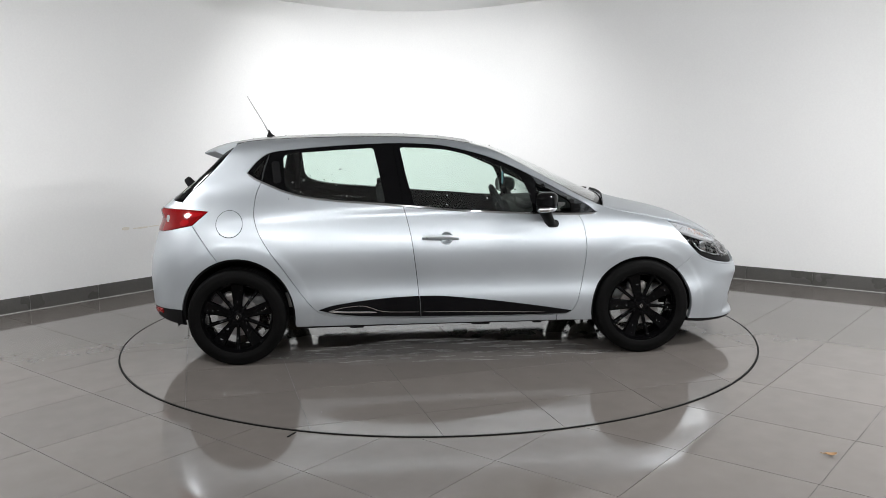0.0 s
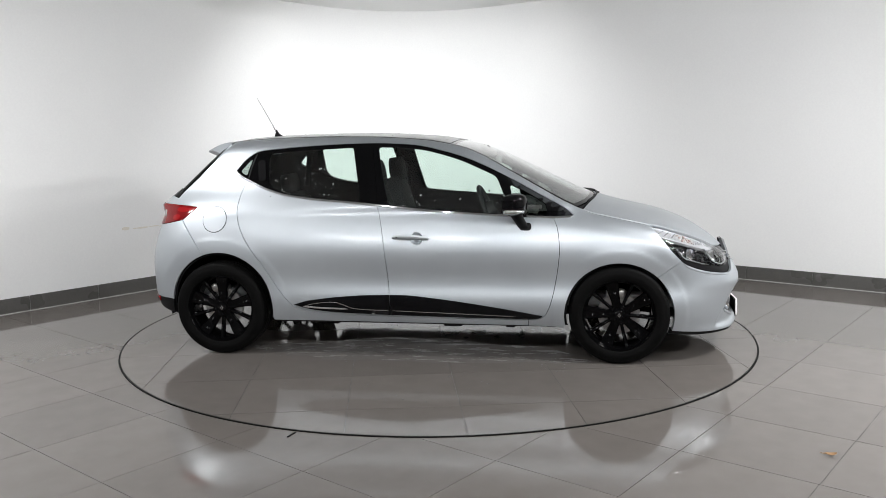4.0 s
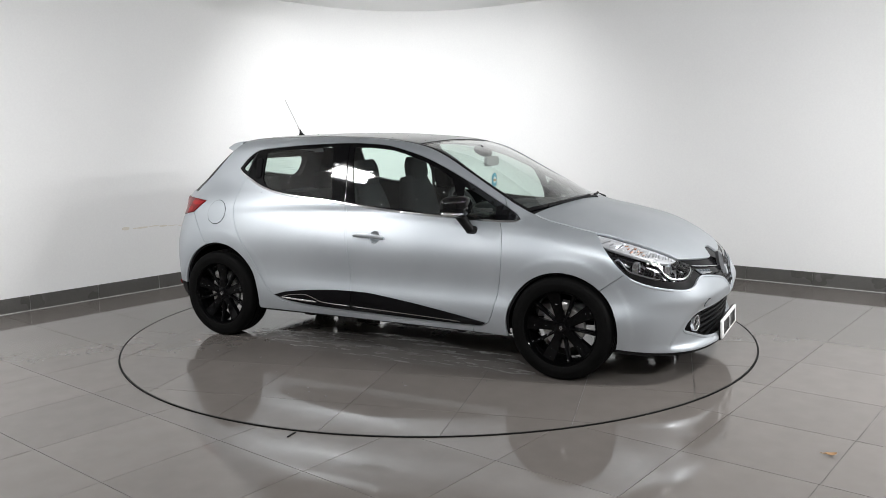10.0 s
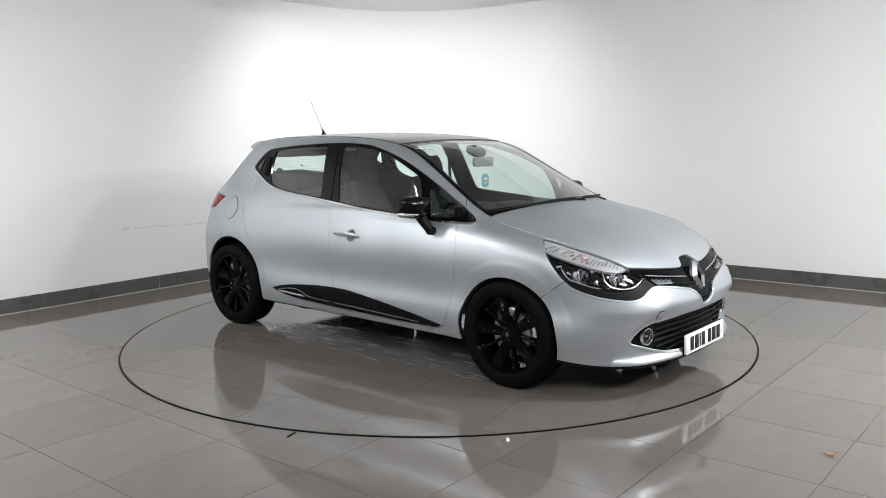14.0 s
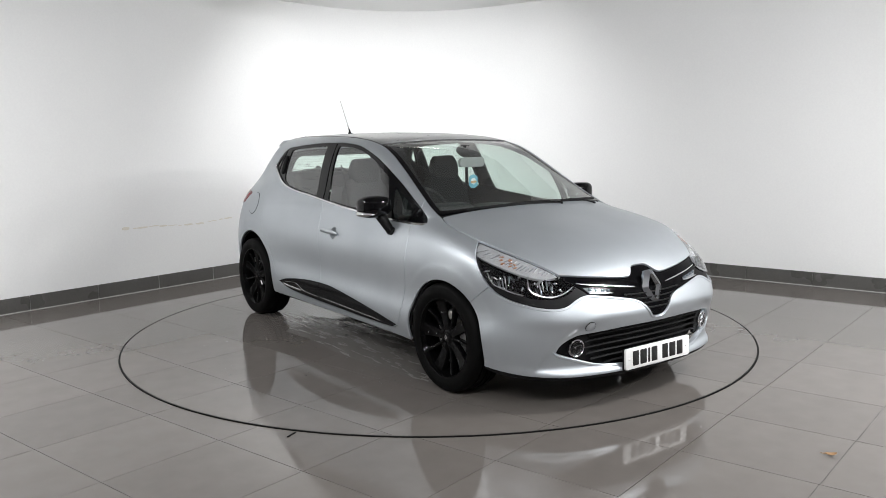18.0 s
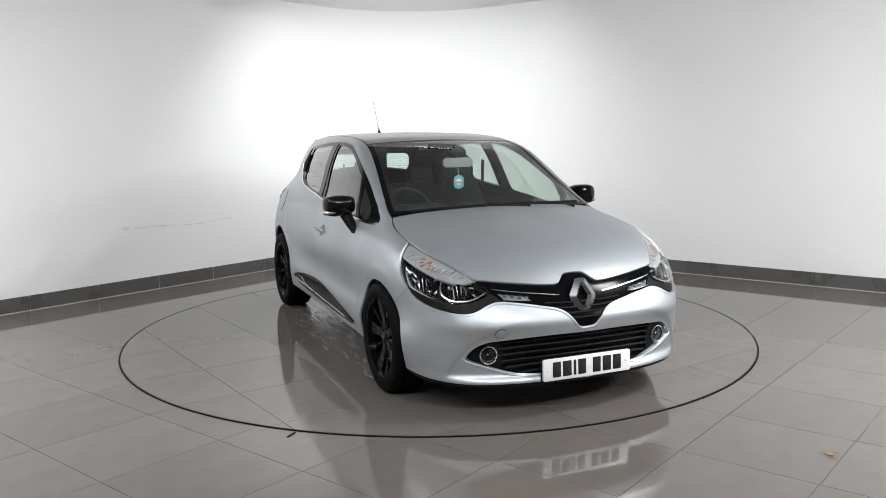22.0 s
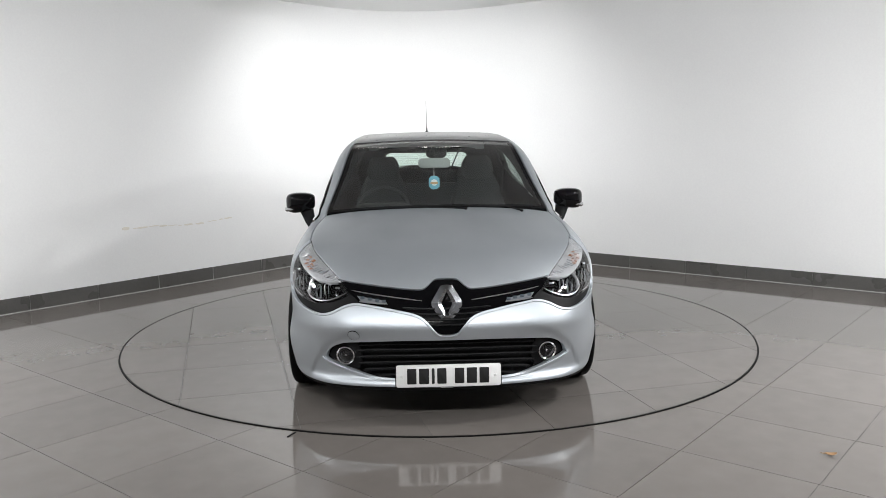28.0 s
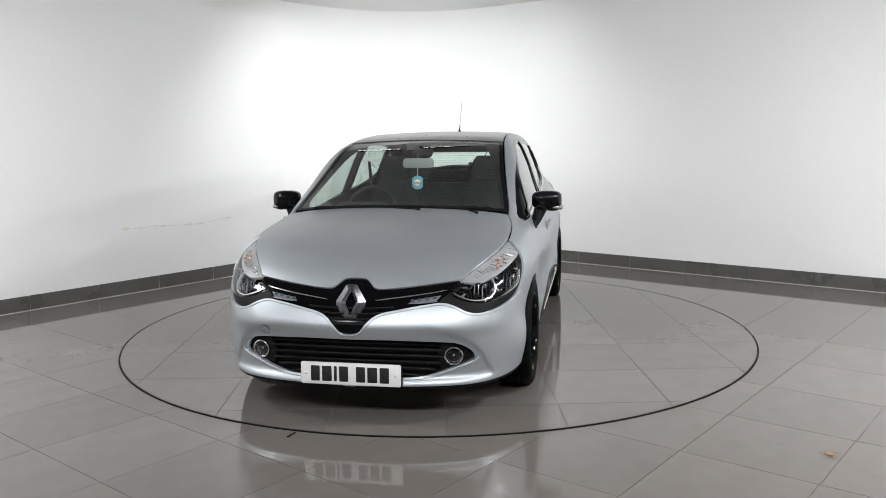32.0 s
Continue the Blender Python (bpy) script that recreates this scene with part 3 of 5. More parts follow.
BUMP_R = line(SIDE, [(p0[0], p0[2]), (-1.46, 0.755), (-1.552, 0.890)])
LAMP_LOW = line(SIDE, [(-1.552, 0.890), (-1.53, 0.908), (-1.49, 0.942), (-1.455, 0.972)])
LAMP_TOP = line(SIDE, [(-1.455, 0.972), (-1.55, 0.981), (-1.655, 0.985)])
HATCH = line(SIDE, [(-1.655, 0.985), (-1.61, 1.055), (-1.50, 1.160), (-1.40, 1.262), (-1.315, 1.365)])
ROOF_E = line(TOP, [(-1.315, -0.478), (-1.2, -0.488), (-0.6, -0.512), (-0.1, -0.525), (0.215, -0.548)])
rear_top = line(SIDE, [(HATCH[-1][0], HATCH[-1][2]), (ROOF_E[0][0], ROOF_E[0][2])], False)
WS_A = line(TOP, [(0.215, -0.548), (0.45, -0.578), (0.65, -0.610), (0.87, -0.652)])
WS_B = line(TOP, [(0.87, -0.652), (0.95, -0.666), (1.03, -0.676)])
COWL = line(TOP, [(1.03, -0.676), (1.055, -0.62), (1.108, -0.46), (1.145, -0.25), (1.16, 0.0)])
COWL_C = line(TOP, [(1.03, -0.676), (1.05, -0.675), (1.072, -0.676)])
A_BASE = np.array([WS_A[-1], WIN_TOP[0]])
BONNET_S = line(TOP, [(1.072, -0.676), (1.15, -0.701), (1.26, -0.720), (1.36, -0.726), (1.47, -0.725)])
LAMP_UP = line(TOP, [(1.47, -0.725), (1.608, -0.692), (1.754, -0.620), (1.889, -0.538)])
h_end = flat(NOSE, LAMP_UP[-1:])[0]
BONNET_F = line(NOSE, [tuple(h_end)] + deg([(-26.7, 0.695), (-19.4, 0.683), (-12.2, 0.672), (-8.6, 0.669)]))
BONNET_N = line(NOSE, deg([(-8.6, 0.669), (-7.2, 0.672), (-5.9, 0.686), (-4.6, 0.705), (-3.2, 0.714), (0, 0.716)]))
l0 = flat(NOSE, BONNET_S[-1:])[0]
LAMP_BACK = line(NOSE, [tuple(l0)] + deg([(-61.4, 0.79), (-58.6, 0.71), (-55.4, 0.648)]))
g0 = flat(NOSE, F_ARCH[:1])[0]
BUMP_GAP = line(NOSE, [tuple(g0)] + deg([(-59, 0.60), (-55.4, 0.648)]))
BUMP_T1 = line(NOSE, deg([(-55.4, 0.648), (-53.0, 0.616), (-48.8, 0.588), (-44.1, 0.569), (-39.4, 0.557), (-35.5, 0.554), (-32.6, 0.566), (-30, 0.592), (-27.6, 0.607), (-25.4, 0.609)]))
BUMP_T2 = line(NOSE, deg([(-25.4, 0.609), (-19.6, 0.595), (-14.7, 0.580), (-9.6, 0.562), (-6.7, 0.538), (-4.6, 0.500), (-3.0, 0.466), (-1.2, 0.456), (0, 0.455)]))
a0 = flat(NOSE, F_ARCH_B[-1:])[0]
BUMP_LOW = line(NOSE, [tuple(a0)] + deg([(-52, 0.203), (-45.4, 0.196), (-36.8, 0.193), (-27.6, 0.193), (-14.8, 0.194), (0, 0.190)]))
LAMP_IN = line(NOSE, [tuple(h_end)] + deg([(-31.0, 0.672), (-28.6, 0.650), (-26.6, 0.628), (-25.4, 0.609)]))


def full(*right):
    """A closed outline from right-hand lines and their mirror images."""
    return chain(*right, *[mirrored(r) for r in reversed(right)])


WING_LOOP = chain(WING_LOW, SILL_END, DOOR_LOW_C, F_GAP, BELT_T, ARCH_T, A_BASE, WS_B, COWL_C, BONNET_S, LAMP_BACK, BUMP_GAP, F_ARCH)
r_end = R_ARCH[-1]
BODY_LOOP = chain(R_ARCH, line(SIDE, [(r_end[0], r_end[2]), (-0.925, 0.236)], False), SILL, SILL_END, DOOR_LOW_F, DOOR_LOW_R, REAR_GAP, BELT_Q, WIN_TOP, A_BASE, WS_A, ROOF_E, rear_top, HATCH, LAMP_TOP, LAMP_LOW, BUMP_R)
CAP = [(-1.32 + 0.081 * math.cos(t), 0.895 + 0.081 * math.sin(t)) for t in np.linspace(0, 2 * math.pi, 40)]
CAP_LOOP = meet(*rays(SIDE, np.array(CAP[:-1])))
GLAZE = chain(WIN_TOP, BELT_Q, BELT_R, BELT_F, BELT_T, ARCH_T)


def glass_loop(pts, r=0.02):
    """A window outline with rounded corners, in side view."""
    p = np.array(pts, float)
    out = []
    for i in range(len(p)):
        a, b, c = p[i - 1], p[i], p[(i + 1) % len(p)]
        da, dc = min(r, np.linalg.norm(a - b) * 0.4), min(r, np.linalg.norm(c - b) * 0.4)
        s, e = b + (a - b) / np.linalg.norm(a - b) * da, b + (c - b) / np.linalg.norm(c - b) * dc
        for t in np.linspace(0, 1, 5):
            out.append((1 - t) ** 2 * s + 2 * t * (1 - t) * b + t * t * e)
    return meet(*rays(SIDE, smooth_line(out + out[:1], bent=False)[:-1]))


G_QUARTER = glass_loop([(-1.195, 1.205), (-1.108, 1.296), (-1.142, 1.172)], 0.015)
G_REAR = glass_loop([(-0.995, 1.318), (-0.89, 1.330), (-0.637, 1.346), (-0.42, 1.356), (-0.39, 1.219), (-0.35, 1.008), (-0.46, 1.018), (-0.638, 1.033), (-0.79, 1.050), (-0.88, 1.068), (-0.95, 1.092), (-0.985, 1.135)], 0.02)
G_FRONT = glass_loop([(-0.25, 1.358), (-0.09, 1.352), (0.05, 1.338), (0.17, 1.308), (0.308, 1.263), (0.525, 1.168), (0.578, 1.043), (0.600, 0.930), (0.443, 0.938), (0.08, 0.966), (-0.165, 0.990), (-0.215, 1.181)], 0.02)
G_TRI = glass_loop([(0.612, 1.115), (0.723, 1.062), (0.84, 0.995), (0.848, 0.926), (0.655, 0.930)], 0.02)

panel("body_side", SIDE, BODY_LOOP, M_PAINT, car, "silver body side with roof rail and sill", both=True, step=0.017)
panel("front_wing", SIDE, WING_LOOP, M_PAINT, car, both=True, step=0.016)
rear_doors = panel("rear_door", SIDE, chain(BELT_R, REAR_GAP, DOOR_LOW_R, B_GAP), M_PAINT, car, both=True, step=0.015)
HANDLE_CUP = meet(*rays(SIDE, np.array([(0.032 + 0.039 * math.cos(t), 0.779 + 0.039 * math.sin(t)) for t in np.linspace(0, 2 * math.pi, 28, endpoint=False)])))
front_doors = panel("front_door", SIDE, chain(BELT_F, B_GAP, DOOR_LOW_F, DOOR_LOW_C, F_GAP), M_PAINT, car, both=True, holes=[HANDLE_CUP], step=0.015)
SHELL += [skin(SIDE, chain(BELT_F, B_GAP, DOOR_LOW_F, DOOR_LOW_C, F_GAP), gap=-0.012, lift=-0.032, step=0.035, rim=0, flip=f)[0] for f in (False, True)]
panel("fuel_flap", SIDE, CAP_LOOP, M_PAINT, car, gap=0.001, lift=0.0035, rim=0.003, back=False)
def flatten(ob):
    """The pane stays flat where the body bulges out below it."""
    co = np.array([v.co[:] for v in ob.data.vertices])
    nn = gradient(meet(*rays(SIDE, np.stack([co[:, 0], 0.35 * co[:, 2] + 0.65 * 1.2], -1))))
    if co[0, 1] > 0:
        nn[:, 1] *= -1
    ob.data.normals_split_custom_set_from_vertices([tuple(map(float, q)) for q in nn])


for ob in panel("window_frame", SIDE, GLAZE, M_GLOSS, car, "gloss black window surround and pillars", both=True, lift=-0.002, gap=0.001, holes=[G_QUARTER, G_REAR, G_FRONT, G_TRI], back=False):
    flatten(ob)
for g in (G_QUARTER, G_REAR, G_FRONT, G_TRI):
    for ob in panel("side_window", SIDE, g, M_GLASS, car, "green-tinted side window", both=True, lift=-0.008, gap=-0.004, rim=0, back=False):
        ob.visible_shadow = False
        flatten(ob)
BONNET_REAR = line(TOP, [(1.072, -0.676), (1.096, -0.58), (1.134, -0.40), (1.164, -0.20), (1.174, 0.0), (1.164, 0.20), (1.134, 0.40), (1.096, 0.58), (1.072, 0.676)])
panel("bonnet", TOP, chain(BONNET_N, BONNET_F, LAMP_UP, BONNET_S, BONNET_REAR, mirrored(BONNET_S), mirrored(LAMP_UP), mirrored(BONNET_F), mirrored(BONNET_N)), M_PAINT, car, "smooth silver bonnet")
WS_TOP = line(TOP, [(0.215, -0.548), (0.222, -0.25), (0.22, 0.0), (0.222, 0.25), (0.215, 0.548)])
panel("roof", TOP, chain(WS_TOP, ROOF_E, line(TOP, [(-1.315, -0.478), (-1.325, 0), (-1.315, 0.478)]), mirrored(ROOF_E)), M_ROOF, car, "dark silver roof with water drops", rim=0.004)
WS_LOOP = chain(WS_TOP, WS_A, WS_B, COWL, mirrored(COWL), mirrored(WS_B), mirrored(WS_A))
ws_in = shrink(flat(TOP, WS_LOOP), 0.03)
WS_HOLE = meet(*rays(TOP, ws_in))
panel("windscreen_frame", TOP, WS_LOOP, M_GLOSS, car, "black windscreen border", lift=-0.004, gap=0.002, holes=[WS_HOLE], back=False)
for ob in panel("windscreen", TOP, WS_HOLE, M_GLASS, car, "clear wide windscreen", lift=-0.005, gap=-0.006, rim=0, back=False):
    ob.visible_shadow = False

# front bumper, its openings and lamps
INTAKE = chain(line(NOSE, deg([(-35.8, 0.318), (-35.0, 0.348), (-33.2, 0.378), (-30.5, 0.402), (-27.0, 0.413), (-14.2, 0.427), (0, 0.428)])), line(NOSE, deg([(0, 0.232), (-14.7, 0.236), (-21.0, 0.243), (-25.8, 0.258), (-30.7, 0.285), (-34.3, 0.306), (-35.8, 0.318)])))
INTAKE_FULL = chain(line(NOSE, deg([(-35.8, 0.318), (-35.0, 0.348), (-33.2, 0.378), (-30.5, 0.402), (-27.0, 0.413), (-14.2, 0.427), (0, 0.428), (14.2, 0.427), (27.0, 0.413), (30.5, 0.402), (33.2, 0.378), (35.0, 0.348), (35.8, 0.318)])), line(NOSE, deg([(35.8, 0.318), (34.3, 0.306), (30.7, 0.285), (25.8, 0.258), (21, 0.243), (14.7, 0.236), (0, 0.232), (-14.7, 0.236), (-21.0, 0.243), (-25.8, 0.258), (-30.7, 0.285), (-34.3, 0.306), (-35.8, 0.318)])))
front_bumper = panel("front_bumper", NOSE, chain(BUMP_GAP, BUMP_T1, BUMP_T2, mirrored(BUMP_T2), mirrored(BUMP_T1), mirrored(BUMP_GAP), mirrored(F_ARCH_B), mirrored(BUMP_LOW), BUMP_LOW, F_ARCH_B), M_PAINT, car, "silver front bumper", holes=[INTAKE_FULL], rim=0.03, step=0.013)[0]
bow = flat(NOSE, INTAKE_FULL)
panel("intake_backing", NOSE, INTAKE_FULL, M_MATT, car, "black lower intake", gap=-0.01, lift=-0.07, rim=0, back=False)
HEAD_LOOP = chain(LAMP_UP, LAMP_BACK, BUMP_T1, LAMP_IN)
LENS_LOW = line(NOSE, deg([(-55.6, 0.656), (-51.4, 0.640), (-47, 0.616), (-41.9, 0.601), (-36.6, 0.600), (-32.2, 0.620), (-29.2, 0.650)]))
LENS_IN = line(NOSE, [tuple(h_end)] + deg([(-31.0, 0.678), (-29.2, 0.650)]))
LENS_LOOP = chain(LAMP_UP, LAMP_BACK, LENS_LOW, LENS_IN)
LENS_HOLE = meet(*rays(NOSE, shrink(flat(NOSE, LENS_LOOP), 0.003)))
panel("headlight_bezel", NOSE, HEAD_LOOP, M_MATT, car, "dark headlight surround", both=True, lift=-0.012, gap=0.001, rim=0.03, holes=[LENS_HOLE], back=False)
GRILLE_LOOP = chain(BONNET_N, BONNET_F, LAMP_IN, BUMP_T2, mirrored(BUMP_T2), mirrored(LAMP_IN), mirrored(BONNET_F), mirrored(BONNET_N))
panel("grille", NOSE, GRILLE_LOOP, M_SATIN, car, "gloss black upper grille band", lift=-0.010, gap=0.002, rim=0.03)
LIP = chain(BUMP_LOW, mirrored(BUMP_LOW), line(NOSE, [(-flat(NOSE, BUMP_LOW)[0][0], flat(NOSE, BUMP_LOW)[0][1] - 0.02)] + deg([(45, 0.176), (0, 0.172), (-45, 0.176)]) + [(flat(NOSE, BUMP_LOW)[0][0], flat(NOSE, BUMP_LOW)[0][1] - 0.02)]))
panel("front_lip", NOSE, LIP, M_MATT, car, "matt black lower lip", lift=-0.006, gap=0.0, step=0.02)

# tail: bumper, hatch, lamps and spoiler
TAIL_LOW = line(TAIL, [tuple(flat(TAIL, R_ARCH_B[-1:])[0] + np.array([0, 0.10])), (-0.55, 0.365), (-0.25, 0.35), (0, 0.35)])
e0 = flat(TAIL, BUMP_R[-1:])[0]
TAIL_TOP = line(TAIL, [tuple(e0), (-0.80, 0.853), (-0.62, 0.838), (-0.48, 0.832), (-0.36, 0.76), (-0.2, 0.74), (0, 0.74)])
k_low = int(np.argmin(np.abs(R_ARCH_B[:, 2] - TAIL_LOW[0][2])))
panel("rear_bumper", TAIL, chain(BUMP_R, TAIL_TOP, mirrored(TAIL_TOP), mirrored(BUMP_R), mirrored(R_ARCH_B[:k_low + 1]), mirrored(TAIL_LOW), TAIL_LOW, R_ARCH_B[:k_low + 1]), M_PAINT, car, "silver rear bumper")
VAL_LOW = line(TAIL, [tuple(flat(TAIL, R_ARCH_B[-1:])[0]), (-0.55, 0.31), (0, 0.31)])
panel("rear_valance", TAIL, chain(R_ARCH_B[k_low:], TAIL_LOW, mirrored(TAIL_LOW), mirrored(R_ARCH_B[k_low:]), mirrored(VAL_LOW), VAL_LOW), M_MATT, car, "black lower rear bumper")
LAMP_REAR = line(TAIL, [tuple(flat(TAIL, LAMP_TOP[-1:])[0]), (-0.56, 0.985), (-0.45, 0.93), (-0.48, 0.832)])
k_t = int(np.argmin(np.abs(flat(TAIL, TAIL_TOP)[:, 0] + 0.48)))
panel("tail_lamp", TAIL, chain(LAMP_LOW, LAMP_TOP, LAMP_REAR, TAIL_TOP[:k_t + 1]), M_RED, car, "red wraparound tail lamp", both=True, lift=0.004)
HATCH_LOW = chain(TAIL_TOP[k_t:], LAMP_REAR, HATCH[:4], line(TAIL, [tuple(flat(TAIL, HATCH[3:4])[0]), (-0.3, 1.085), (0, 1.085), (0.3, 1.085), tuple(flat(TAIL, mirrored(HATCH[3:4]))[0])]), mirrored(HATCH[:4]), mirrored(LAMP_REAR), mirrored(TAIL_TOP[k_t:]))
panel("tailgate", TAIL, HATCH_LOW, M_PAINT, car, "silver tailgate")
HATCH_UP = chain(HATCH[3:], line(TAIL, [tuple(flat(TAIL, HATCH[3:4])[0]), (-0.3, 1.085), (0, 1.085), (0.3, 1.085), tuple(flat(TAIL, mirrored(HATCH[3:4]))[0])]), mirrored(HATCH[3:]), line(TAIL, [tuple(flat(TAIL, mirrored(HATCH[-1:]))[0]), (0, 1.33), tuple(flat(TAIL, HATCH[-1:])[0])]))
rear_hole = meet(*rays(TAIL, shrink(flat(TAIL, HATCH_UP), 0.05)))
panel("rear_window_frame", TAIL, HATCH_UP, M_GLOSS, car, "black rear window border", lift=-0.002, holes=[rear_hole], back=False)
for ob in panel("rear_window", TAIL, rear_hole, M_GLASS, car, "tinted rear window", lift=-0.006, gap=-0.005, rim=0, back=False):
    ob.visible_shadow = False


panel("cowl_panel", TOP, chain(COWL_C, COWL, mirrored(COWL), mirrored(COWL_C), BONNET_REAR), M_MATT, car, "black plastic panel below the windscreen", gap=-0.006, lift=-0.022, step=0.02, rim=0.01)
part("inner_shell", merged(*SHELL), M_SHELL, car, "black inner shell")
panel("headliner", TOP, chain(WS_TOP, ROOF_E, line(TOP, [(-1.315, -0.478), (-1.325, 0), (-1.315, 0.478)]), mirrored(ROOF_E)), M_LINER, car, "grey fabric roof lining", gap=0.03, lift=-0.035, step=0.06, rim=0, back=False)


# ---- fittings that follow the body ----
def ribbon(pts, w, h, lift=0.0):
    """A raised strip along a line on the body, w wide and h high."""
    p = np.asarray(pts, float)
    n = gradient(p)
    t = np.gradient(p, axis=0)
    t /= np.linalg.norm(t, axis=1, keepdims=True) + 1e-9
    b = np.cross(n, t)
    b /= np.linalg.norm(b, axis=1, keepdims=True) + 1e-9
    rings = []
    for i in range(len(p)):
        s = min(1.0, 0.25 + 0.4 * min(i, len(p) - 1 - i))
        rings.append([p[i] + b[i] * x * w / 2 * s + n[i] * (lift + y * h) for x, y in ((-1, -0.6), (-1, 0.5), (-0.7, 1), (0.7, 1), (1, 0.5), (1, -0.6))])
    return loft(rings)


def both_sides(name, vf, mat, parent=None, label=""):
    a = part(name, vf, mat, parent or car, label)
    b = part(name, mirror_y(vf), mat, parent or car, label)
    return a, b


def spot(kind, u, v):
    """Place and outward direction of a point on the body."""
    p = meet(*rays(kind, np.array([[u, v]], float)))
    return Vector(p[0]), Vector(gradient(p)[0])


def seat_on(p, n, up=Vector((0, 0, 1))):
    """A pose whose z points along n, its y as upright as can be."""
    z = n.normalized()
    x = up.cross(z).normalized()
    y = z.cross(x)
    m = Matrix((x, y, z)).transposed().to_4x4()
    m.translation = p
    return m


def drops(places, sizes, normals=None):
    v, f = [], []
    for i, (p, r) in enumerate(zip(places, sizes)):
        n = Vector(normals[i]) if normals is not None else Vector((0, 0, 1))
        m = seat_on(Vector(p), n, Vector((1, 0.01, 0)) if abs(n.z) > 0.7 else Vector((0, 0, 1)))
        a = moved(lathe([(0.02 * r, 0.45 * r), (0.6 * r, 0.36 * r), (0.9 * r, 0.18 * r), (r, -0.05 * r)], 7, "z"), m)
        k = len(v)
        v += a[0]
        f += [tuple(j + k for j in q) for q in a[1]] + [tuple(range(k, k + 7))]
    return v, f


both_sides("belt_strip", ribbon(np.vstack([BELT_Q[:-1], BELT_R[:-1], BELT_F[:-1], BELT_T]), 0.015, 0.009), M_BELT, label="thin chrome strip below the windows")
TRIM_R = chain(line(SIDE, [(-0.785, 0.346), (-0.70, 0.372), (-0.60, 0.388), (-0.511, 0.399), (-0.40, 0.409), (-0.297, 0.416), (-0.148, 0.420)]), line(SIDE, [(-0.148, 0.420), (-0.141, 0.288)], False), line(SIDE, [(-0.141, 0.288), (-0.443, 0.297), (-0.60, 0.308), (-0.70, 0.323), (-0.785, 0.346)]))
TRIM_F = chain(line(SIDE, [(-0.1465, 0.420), (-0.02, 0.418), (0.10, 0.407), (0.242, 0.391), (0.423, 0.367), (0.642, 0.333), (0.80, 0.305), (0.828, 0.300)]), line(SIDE, [(0.828, 0.300), (0.80, 0.286), (0.735, 0.281), (0.45, 0.280), (0.242, 0.282), (-0.1395, 0.288)]), line(SIDE, [(-0.1395, 0.288), (-0.1465, 0.420)], False))
for loop in (TRIM_R, TRIM_F):
    panel("door_moulding", SIDE, loop, M_GREY, car, "black plastic door moulding", both=True, lift=0.012, gap=0.002, rim=0.012, step=0.02, back=False)
both_sides("moulding_strip", ribbon(line(SIDE, [(-0.72, 0.338), (-0.64, 0.357), (-0.56, 0.366), (-0.50, 0.366), (-0.45, 0.352), (-0.40, 0.334), (-0.33, 0.325), (-0.15, 0.320)]), 0.006, 0.004, 0.012), M_CHROME, label="chrome line on the moulding")
both_sides("moulding_strip", ribbon(line(SIDE, [(-0.128, 0.320), (0.2, 0.311), (0.45, 0.304), (0.66, 0.297)]), 0.006, 0.004, 0.012), M_CHROME, label="chrome line on the moulding")
both_sides("moulding_blade", ribbon(line(SIDE, [(-0.72, 0.336), (-0.62, 0.330), (-0.52, 0.327), (-0.42, 0.325)]), 0.012, 0.004, 0.012), M_SILVER, label="silver blade on the moulding")
both_sides("sill_trim", ribbon(line(SIDE, [(-0.90, 0.232), (-0.3, 0.226), (0.3, 0.226), (0.93, 0.226)]), 0.03, 0.004, -0.012), M_MATT, label="black lower sill edge")

# door handles: a round cup and a bar across it
for d in front_doors:
    flip = d is front_doors[1]
    p, n = spot(SIDE, 0.032, 0.779)
    cup = lathe([(0.0005, -0.024), (0.018, -0.022), (0.031, -0.013), (0.037, -0.002), (0.039, 0.001), (0.041, -0.001)], 32, "z")
    cup = moved(cup, seat_on(p, n))
    line_h = line(SIDE, [(-0.125, 0.783), (-0.06, 0.784), (0.0, 0.783), (0.06, 0.780), (0.108, 0.776)])
    nn = gradient(line_h)
    bar = []
    for i in range(len(line_h)):
        s = i / (len(line_h) - 1)
        c = Vector(line_h[i]) + Vector(nn[i]) * (0.012 + 0.016 * math.sin(math.pi * min(1, max(0, s))) ** 0.5)
        hw = 0.005 + 0.011 * math.sin(math.pi * (0.08 + 0.84 * s)) ** 0.7
        up = Vector((0, 0, 1))
        bar.append([c + up * hw * math.cos(a) + Vector(nn[i]) * 0.009 * math.sin(a) for a in [k * math.pi / 6 for k in range(12)]])
    bar = loft(bar)
    lock, ln = spot(SIDE, -0.093, 0.783)
    key = moved(lathe([(0.0005, 0.038), (0.006, 0.038), (0.007, 0.034), (0.007, 0.02)], 16, "z"), seat_on(lock - ln * 0.008, ln))
    h = part("door_handle", mirror_y(bar) if flip else bar, M_PAINT, d, "silver pull handle with a lock")
    part("handle_cup", mirror_y(cup) if flip else cup, M_PAINT, d)
    part("door_lock", mirror_y(key) if flip else key, M_GLOSS, d, "dark lock barrel")
# hidden rear door handles in the pillar
for d in rear_doors:
    flip = d is rear_doors[1]
    p, n = spot(SIDE, -1.035, 1.205)
    hnd = moved(slab(rounded(0.05, 0.15, 0.018), 0.008, 0.004), seat_on(p - n * 0.002, n) @ pose(0, 0, 0, 0, 0, 8))
    part("door_handle", mirror_y(hnd) if flip else hnd, M_SHELL, d, "black handle hidden in the window pillar")

